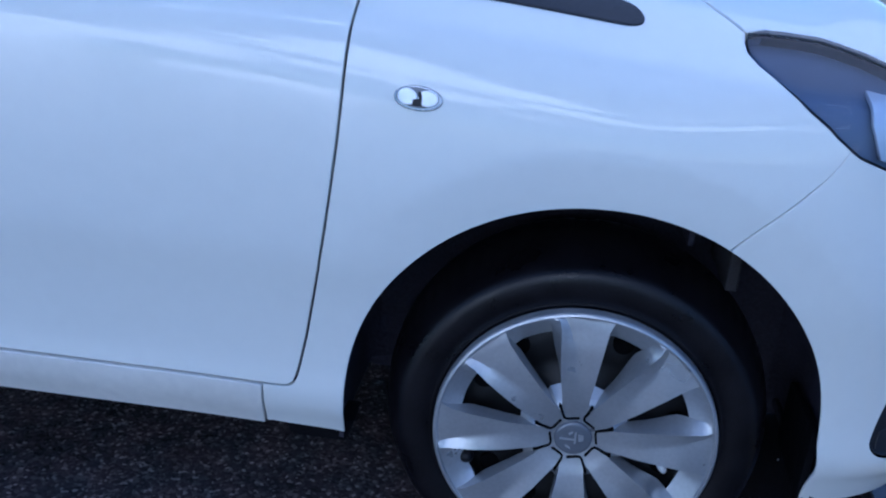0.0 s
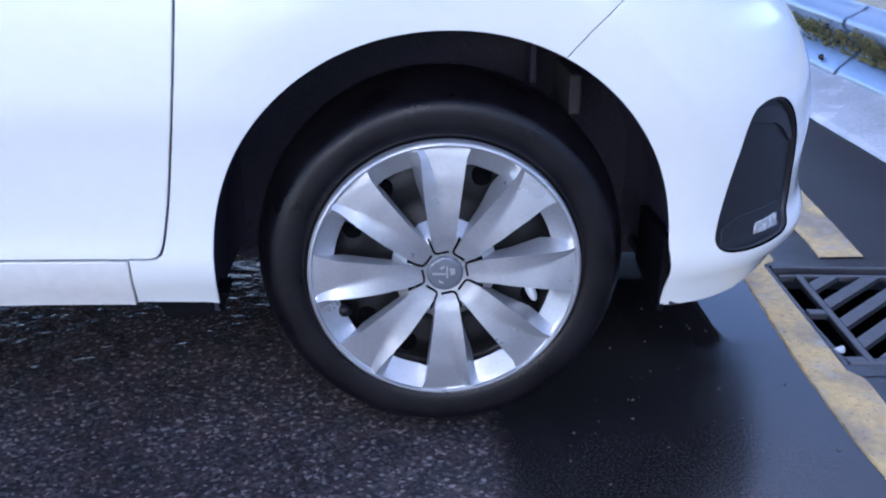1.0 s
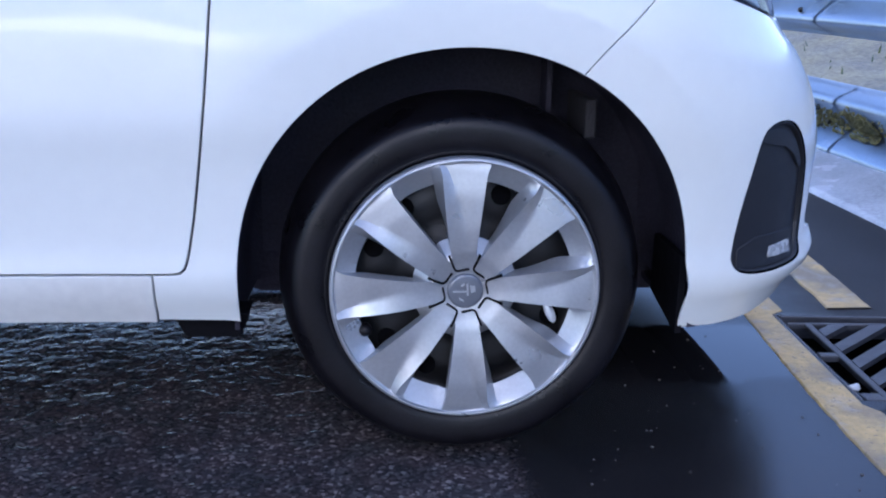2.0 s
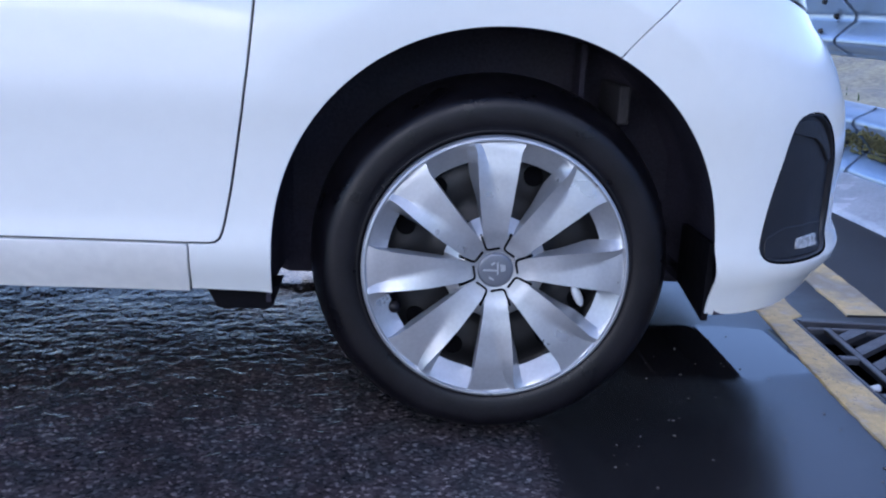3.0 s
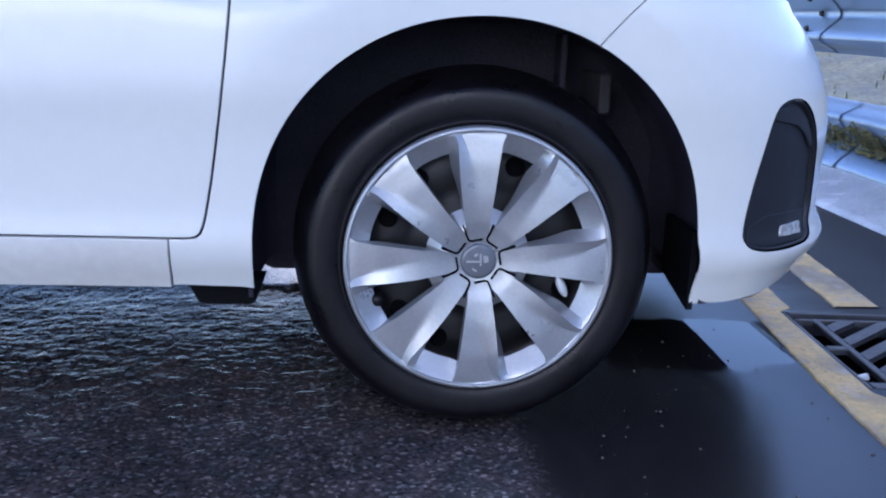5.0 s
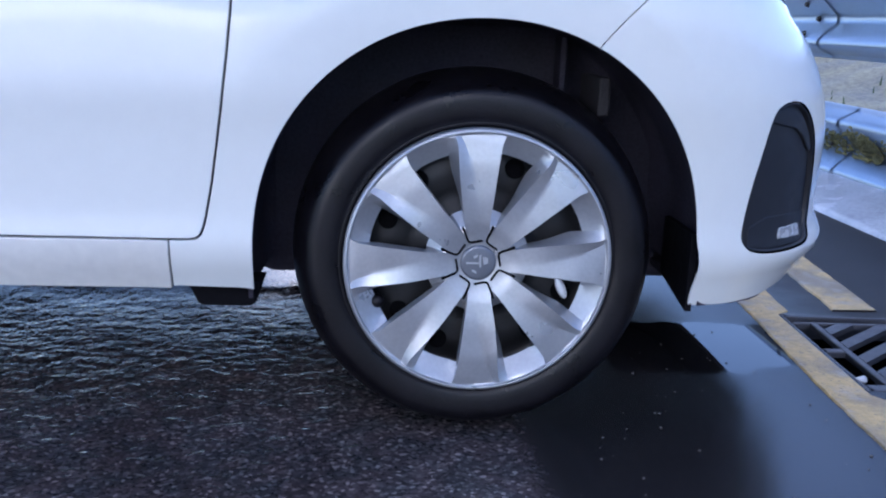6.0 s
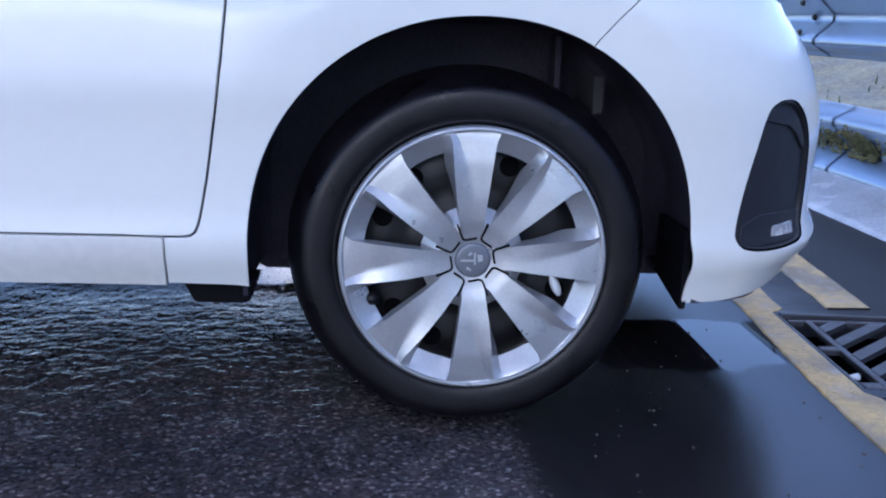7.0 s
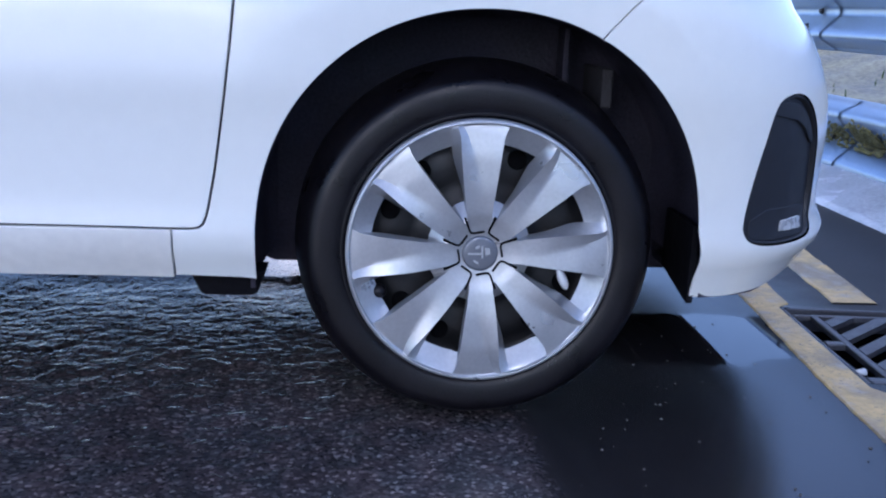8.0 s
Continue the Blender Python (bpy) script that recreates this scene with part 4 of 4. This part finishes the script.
def build_wheel():
    wheel = empty("wheel")
    tyre(wheel)
    wheel_cover(wheel)
    rim = [(0.200, 0.030), (0.196, 0.030), (0.188, 0.040), (0.184, 0.060), (0.176, 0.066), (0.160, 0.060), (0.130, 0.052), (0.110, 0.060), (0.088, 0.058), (0.070, 0.044), (0.055, 0.040), (0.002, 0.040), (0.002, 0.05), (0.10, 0.075), (0.18, 0.09), (0.185, 0.15), (0.200, 0.155)]
    bm = lathe(rim, 96)
    bmesh.ops.recalc_face_normals(bm, faces=bm.faces)
    part("rim", bm, STEEL, wheel, "black steel wheel behind the cover", smooth=True)
    # near-black discs on the rim paint the shade of its vent holes
    for k in range(12):
        a = radians(30 * k + 8)
        bm = bmesh.new()
        bmesh.ops.create_cone(bm, cap_ends=True, segments=14, radius1=0.015, radius2=0.015, depth=0.012, matrix=Matrix.Translation((0.147 * math.cos(a), 0.0555, 0.147 * math.sin(a))) @ Matrix.Rotation(radians(90), 4, "X"))
        part("vent_hole_shade", bm, RECESS_SHADE, wheel)
    bm = bmesh.new()
    prof = [(0.0272, 0.0095), (0.0268, 0.0060), (0.0255, 0.0045), (0.022, 0.0040), (0.012, 0.0034), (0.0005, 0.0032)]
    lathe(prof, 40, bm)
    bmesh.ops.recalc_face_normals(bm, faces=bm.faces)
    part("centre_cap", bm, GREYCAP, wheel, "grey plastic centre cap", smooth=True)
    for shape in ([(-0.019, 0.0015), (-0.019, -0.0012), (0.001, -0.0012), (0.002, 0.0015)], [(0.001, 0.012), (0.004, 0.013), (0.0045, -0.006), (0.002, -0.0065)], [(0.006, 0.010), (0.014, 0.009), (0.015, 0.000), (0.008, -0.002)], [(-0.008, 0.010), (-0.002, 0.014), (-0.001, 0.011), (-0.006, 0.007)], [(-0.010, -0.009), (-0.003, -0.013), (-0.002, -0.016), (-0.009, -0.013)]):
        part("emblem", prism(shape, 0.0022, 0.0034), SILVER, wheel)
    # near-black strips paint the shade of the slots round the hub
    for k in range(8):
        a = radians(45 * k)
        line = [(-0.0252, 0.0545), (-0.0205, 0.0430), (-0.0172, 0.0345), (-0.0145, 0.0312), (-0.0100, 0.0308), (0.0052, 0.0340)]
        bm = bmesh.new()
        d = np.array(line)
        tan = np.gradient(d, axis=0)
        tan /= np.linalg.norm(tan, axis=1, keepdims=True)
        nor = np.stack([-tan[:, 1], tan[:, 0]], 1) * 0.00155
        ring = [*map(tuple, d - nor), *map(tuple, (d + nor)[::-1])]
        ring = [(x * math.cos(a) - z * math.sin(a), x * math.sin(a) + z * math.cos(a)) for x, z in ring]
        n = len(line)
        rr = [math.hypot(*p) for p in ring]
        front = [bm.verts.new((x, float(np.interp(r, (0.030, 0.036, 0.055), (0.0072, 0.0060, 0.0015))), z)) for (x, z), r in zip(ring, rr)]
        back = [bm.verts.new((x, 0.014, z)) for x, z in ring]
        for i in range(n - 1):
            bm.faces.new((front[i], front[i + 1], front[2 * n - 2 - i], front[2 * n - 1 - i]))
        for i in range(2 * n):
            bm.faces.new((front[i], back[i], back[i - 1], front[i - 1]))
        bmesh.ops.recalc_face_normals(bm, faces=bm.faces)
        part("hub_slot_shade", bm, RECESS_SHADE, wheel)
    bm = bmesh.new()
    bmesh.ops.create_uvsphere(bm, u_segments=14, v_segments=10, radius=1, matrix=Matrix.Translation((0.136, 0.043, -0.048)) @ Matrix.Rotation(radians(-25), 4, "Y") @ Matrix.Diagonal((0.0075, 0.006, 0.019, 1)))
    part("balance_weight", bm, REFLECTOR, wheel, "small silver wheel weight", smooth=True)
    bm = bmesh.new()
    bmesh.ops.create_uvsphere(bm, u_segments=14, v_segments=10, radius=1, matrix=Matrix.Translation((-0.151, 0.028, -0.068)) @ Matrix.Diagonal((0.012, 0.012, 0.011, 1)))
    part("valve", bm, RUBBER, wheel, "black rubber tyre valve", smooth=True)
    bm = lathe([(0.125, 0.100), (0.125, 0.112), (0.06, 0.112), (0.06, 0.100)], 48)
    part("brake_disc", bm, DISC, wheel, smooth=False)
    return wheel


wheel = build_wheel()
wheel.parent = car
wheel.matrix_basis = car_at.inverted() @ pose(0, 0, 0.285)
copy_thing(wheel, car_at.inverted() @ pose(-2.34, 0.0, 0.285, 0, 20, 0))
copy_thing(wheel, car_at.inverted() @ pose(0, 1.6, 0.285, 0, 35, 180))
copy_thing(wheel, car_at.inverted() @ pose(-2.34, 1.6, 0.285, 0, 60, 180))


def settle(ob):
    """Keeps a part where its mesh lies although the car's empty stands elsewhere."""
    ob.matrix_parent_inverse = car_at.inverted()
    return ob


for left in (False, True):
    fine = 0.05 if left else 0.016
    settle(panel("front_wing", WING, PAINT, car, "glossy white painted front wing", step=0.04 if left else 0.013, left=left))
    settle(panel("door", DOOR, PAINT, car, step=0.05 if left else 0.02, left=left))
    settle(panel("sill", SILL, DUSTY, car, "white sill dulled by road dust", step=0.05 if left else 0.02, proud=0.004, inset=0.0012, left=left))
    bumper = settle(panel("bumper", BUMPER, PAINT, car, "white painted front bumper half", hole=FOG, step=fine, left=left))
    settle(panel("bonnet", BONNET, PAINT, car, "white painted bonnet half", step=0.05 if left else 0.03, inset=0.0055, left=left))
    settle(panel("rear_quarter", QUARTER, PAINT, car, step=0.06, left=left))
    settle(panel("cowl_trim", COWL, BLACK, car, "black plastic windscreen cowl trim", step=0.02, proud=0.0035, inset=0.0, left=left))
    for line in (DOOR_EDGE, BONNET_EDGE, WING_SEAM[3:], [(-0.457, 0.228), (-0.457, 0.31)], [(-1.96, 0.312), (-0.43, 0.312)], [*LAMP_LOW, *LAMP_FRONT[1:]], LAMP_TOP, [(-1.351, 0.32), (-1.351, 0.92)], [(0.63, 0.686), (0.85, 0.693), (1.28, 0.697)]):
        settle(seam("joint", line, car, depth=0.030 if line[0][0] > 0.14 else 0.018, left=left))
    # head lamp
    lamp = settle(panel("headlamp", LAMP, HOUSING, car, "dark-bowled headlamp behind a clear lens", step=0.017, proud=-0.020, inset=0.003, flange=-0.016, left=left))
    settle(panel("lens", LAMP, LENS, lamp, step=0.012, inset=0.0035, flange=0.02, left=left, proud=0.001)).matrix_parent_inverse = Matrix()
    settle(panel("lamp_seal", strip_along(LAMP_TOP[3:], 0.003, 0.011), GLOSSBLACK, lamp, "black rubber seal along the bonnet", step=0.01, inset=0.0, proud=0.003, flange=0.006, left=left)).matrix_parent_inverse = Matrix()
    settle(panel("bezel", strip_along([*LAMP_LOW[2:], *LAMP_FRONT[1:]], -0.004, -0.018), GLOSSBLACK, lamp, "dark inner bezel", step=0.01, inset=0.0, proud=-0.004, flange=0.012, left=left)).matrix_parent_inverse = Matrix()
    for shape, depth, mat in (([(0.319, 0.886), (0.357, 0.878), (0.367, 0.806), (0.385, 0.762), (0.395, 0.742), (0.351, 0.751), (0.327, 0.804)], 0.008, REFLECTOR), ([(0.389, 0.898), (0.425, 0.888), (0.427, 0.872), (0.410, 0.796), (0.366, 0.802)], 0.006, REFLECTOR), (rounded([(0.419, 0.806), (0.459, 0.806), (0.495, 0.786), (0.527, 0.758), (0.587, 0.718), (0.583, 0.702), (0.459, 0.731), (0.427, 0.744), (0.407, 0.760)], 2), 0.015, DIMCHROME), ([(0.403, 0.754), (0.527, 0.738), (0.563, 0.705), (0.439, 0.732), (0.415, 0.740)], 0.009, REFLECTOR)):
        settle(panel("reflector", shape, mat, lamp, step=0.012, proud=-depth, inset=0, flange=0.008, left=left)).matrix_parent_inverse = Matrix()
    # fog lamp pocket
    pocket = settle(panel("fog_lamp_pocket", FOG, BLACK, bumper, "black plastic fog lamp pocket", step=0.014, inset=0.0005, proud=-0.009, flange=0.004, left=left))
    pocket.matrix_parent_inverse = Matrix()
    wall = np.array(dense([*FOG, FOG[0]], 0.012))
    cx, cv = wall.mean(0)
    rows = []
    for s, d in ((1.0, 0.001), (0.99, 0.0), (0.975, 0.003), (0.955, 0.010)):
        q = np.stack([cx + (wall[:, 0] - cx) * s, cv + (wall[:, 1] - cv) * s], 1)
        p = skin(q[:, 0], q[:, 1]) - skin_normal(q[:, 0], q[:, 1]) * (d + 0.001)
        if left:
            p[:, 1] = 1.6 - p[:, 1]
        rows.append([Vector(v) for v in p])
    bm = grid_mesh(rows)
    bmesh.ops.recalc_face_normals(bm, faces=bm.faces)
    part("pocket_wall", bm, BLACK, bumper, smooth=True)
    for name, shape, mat, out in (("fog_lamp_lens", [(0.500, 0.318), (0.508, 0.331), (0.578, 0.331), (0.572, 0.315)], FOGGLASS, -0.0035), ("ledge", [(0.425, 0.306), (0.600, 0.306), (0.612, 0.345), (0.56, 0.350), (0.47, 0.352), (0.43, 0.338)], BLACK, -0.0065), ("blade", rounded([(0.448, 0.505), (0.470, 0.525), (0.540, 0.515), (0.585, 0.460), (0.580, 0.450), (0.53, 0.492), (0.48, 0.500)], 1), BLACK, -0.004)):
        settle(panel(name, shape, mat, bumper, step=0.012, proud=out, inset=0, flange=0.012, left=left)).matrix_parent_inverse = Matrix()
    # side repeater
    oval = [(-0.252 + 0.0295 * math.cos(a), 0.7615 + 0.0140 * math.sin(a) - 0.03 * 0.0295 * math.cos(a)) for a in np.linspace(0, 2 * math.pi, 33)[:-1]]
    rep = settle(panel("side_repeater", oval, DIMCHROME, car, "oval clear indicator in a chrome rim", step=0.006, inset=0, proud=0.003, left=left))
    small = [(-0.2528 + (x + 0.252) * 0.88, 0.7625 + (v - 0.7615) * 0.78) for x, v in oval]
    settle(panel("repeater_bowl", small, GREYCAP, rep, step=0.006, inset=0, proud=0.0048, left=left)).matrix_parent_inverse = Matrix()
    for cx, rx in ((-0.2655, 0.0112), (-0.2395, 0.0116)):
        lobe = [(cx + rx * math.cos(a), 0.7625 + 0.0088 * math.sin(a) - 0.03 * (cx + 0.252 + rx * math.cos(a))) for a in np.linspace(0, 2 * math.pi, 21)[:-1]]
        settle(panel("repeater_lens", lobe, REFLECTOR, rep, step=0.005, inset=0, proud=0.0062, left=left)).matrix_parent_inverse = Matrix()
    settle(panel("bulb", [(-0.2575, 0.7535), (-0.2475, 0.7535), (-0.2475, 0.764), (-0.2495, 0.769), (-0.2510, 0.769), (-0.2500, 0.760), (-0.2575, 0.7595)], STEEL, rep, step=0.004, inset=0, proud=0.0070, left=left)).matrix_parent_inverse = Matrix()
    # wheel arches
    for cx in (0.0, -2.34):
        rows = []
        for y, grow in ((0.006, 0.004), (0.012, 0.012), (0.05, 0.014), (0.16, 0.012), (0.28, 0.008), (0.285, -0.05)):
            row = []
            for k in range(49):
                a = radians(-8 + 201 * k / 48)
                rr = 1 + grow / 0.34
                x, z = 0.003 + 0.3375 * rr * math.copysign(abs(math.cos(a)) ** 0.96, math.cos(a)), 0.30 + 0.341 * rr * math.copysign(abs(math.sin(a)) ** 0.96, math.sin(a))
                if z < 0.30:
                    x = 0.003 + math.copysign(0.3375 * rr, math.cos(a))
                if y < 0.02:
                    y_at = float(skin(x, max(0.23, z))[1]) + y
                else:
                    y_at = y
                row.append(Vector((cx + x, 1.6 - y_at if left else y_at, z)))
            rows.append(row)
        bm = grid_mesh(rows)
        settle(part("arch_liner", bm, LINER, car, "black plastic wheel arch liner", smooth=True))
        yw = (1.31, 1.32) if left else (0.28, 0.29)
        settle(part("inner_wall", box(cx - 0.33, cx + 0.33, *yw, 0.27, 0.63), LINER, car))
        edge = [(0.03, 0.205), (0.115, 0.221), (0.17, 0.232), (0.17, 0.33), (0.03, 0.33)]
        bm = bmesh.new()
        sides = [[bm.verts.new((cx + x, 1.6 - y if left else y, z)) for y, z in edge] for x in (0.333, 0.343)]
        bm.faces.new(sides[0])
        bm.faces.new(sides[1][::-1])
        for i in range(len(edge)):
            bm.faces.new((sides[0][i - 1], sides[1][i - 1], sides[1][i], sides[0][i]))
        bmesh.ops.recalc_face_normals(bm, faces=bm.faces)
        settle(part("splash_flap", bm, FLAP, car, "dull black rubber splash flap"))
    yb = (1.36, 1.50) if left else (0.10, 0.24)
    settle(part("liner_bracket", box(0.188, 0.206, *yb, 0.500, 0.560, 0.003), BRACKET, car, "brownish plastic piece of the arch liner"))
    yr = (1.36, 1.42) if left else (0.18, 0.24)
    settle(part("liner_rib", box(0.140, 0.150, *yr, 0.530, 0.618, 0.002), LINER, car))
    yw = (1.50, 1.555) if left else (0.045, 0.10)
    settle(part("jacking_trim", prism([(-0.442, 0.240), (-0.424, 0.203), (-0.418, 0.200), (-0.346, 0.200), (-0.338, 0.204), (-0.326, 0.240)], *yw, bevel=0.003), FLAP, car, "black plastic strip under the sill"))
    # roof, pillars and windows
    settle(panel("roof", [(-2.77, 0.0), (-0.31, 0.0), (-0.31, 0.998), (-2.77, 0.998)], PAINT, car, step=0.06, inset=0, surface=cabin, left=left))
    settle(panel("windscreen", [(-0.36, 0.30), (-0.36, 0.997), (-0.88, 0.997), (-0.86, 0.66), (-0.62, 0.42)], WINDOW, car, step=0.05, inset=0, proud=0.004, surface=cabin, left=left))
    settle(panel("side_window", rounded([(-0.62, 0.05), (-1.34, 0.05), (-1.34, 0.42), (-1.05, 0.42), (-0.85, 0.34)], 1), WINDOW, car, step=0.05, inset=0, proud=0.004, surface=cabin, left=left))
    settle(panel("side_window", rounded([(-1.40, 0.05), (-1.95, 0.06), (-2.2, 0.30), (-2.1, 0.42), (-1.40, 0.42)], 1), WINDOW, car, step=0.05, inset=0, proud=0.004, surface=cabin, left=left))

settle(part("floor_pan", box(-2.70, -0.36, 0.12, 1.48, 0.215, 0.30, 0.02), LINER, car, "black underbody"))
settle(part("undertray", box(-0.36, 0.52, 0.295, 1.305, 0.185, 0.60, 0.02), LINER, car, "black engine undertray"))
# unseen box added under the engine, keeps the ground by the wheel dark
settle(part("sump_light_block", box(-0.30, 0.30, 0.55, 1.28, 0.140, 0.26, 0.02), LINER, car, "black box added in the sump's place to block light under the car"))
settle(part("tailgate", box(-2.80, -2.76, 0.30, 1.30, 0.24, 0.90, 0.02), PAINT, car, "white tailgate and rear bumper"))
dam = rounded([(0.53, 0.34), (0.60, 0.38), (0.645, 0.46), (0.660, 0.60), (0.664, 0.80), (0.660, 1.00), (0.645, 1.14), (0.60, 1.22), (0.53, 1.26)], 1, False)
settle(part("air_deflector", plate([*dam, *[(x - 0.012, 0.8 + (y - 0.8) * 0.98) for x, y in dam[::-1]]], 0.125, 0.222, 0), LINER, car, "black rubber air deflector under the bumper"))
spots = np.linspace(0.345, NOSE, 24)
lip = [skin(x, 0.232) + np.array((-0.022, 0.016, 0)) * float(ease(x, 0.45, 0.62)) for x in spots]
lip = [(float(p[0]) - 0.004, float(p[1]) + 0.005) for p in lip]
lip = [*lip, *[(x, 1.6 - y) for x, y in lip[-2::-1]]]
settle(part("front_tray", plate([(0.352, lip[0][1]), *[p for p in lip if p[0] > 0.352], (0.352, 1.6 - lip[0][1])], 0.214, 0.226, 0.003), LINER, car, "black plastic tray under the bumper"))
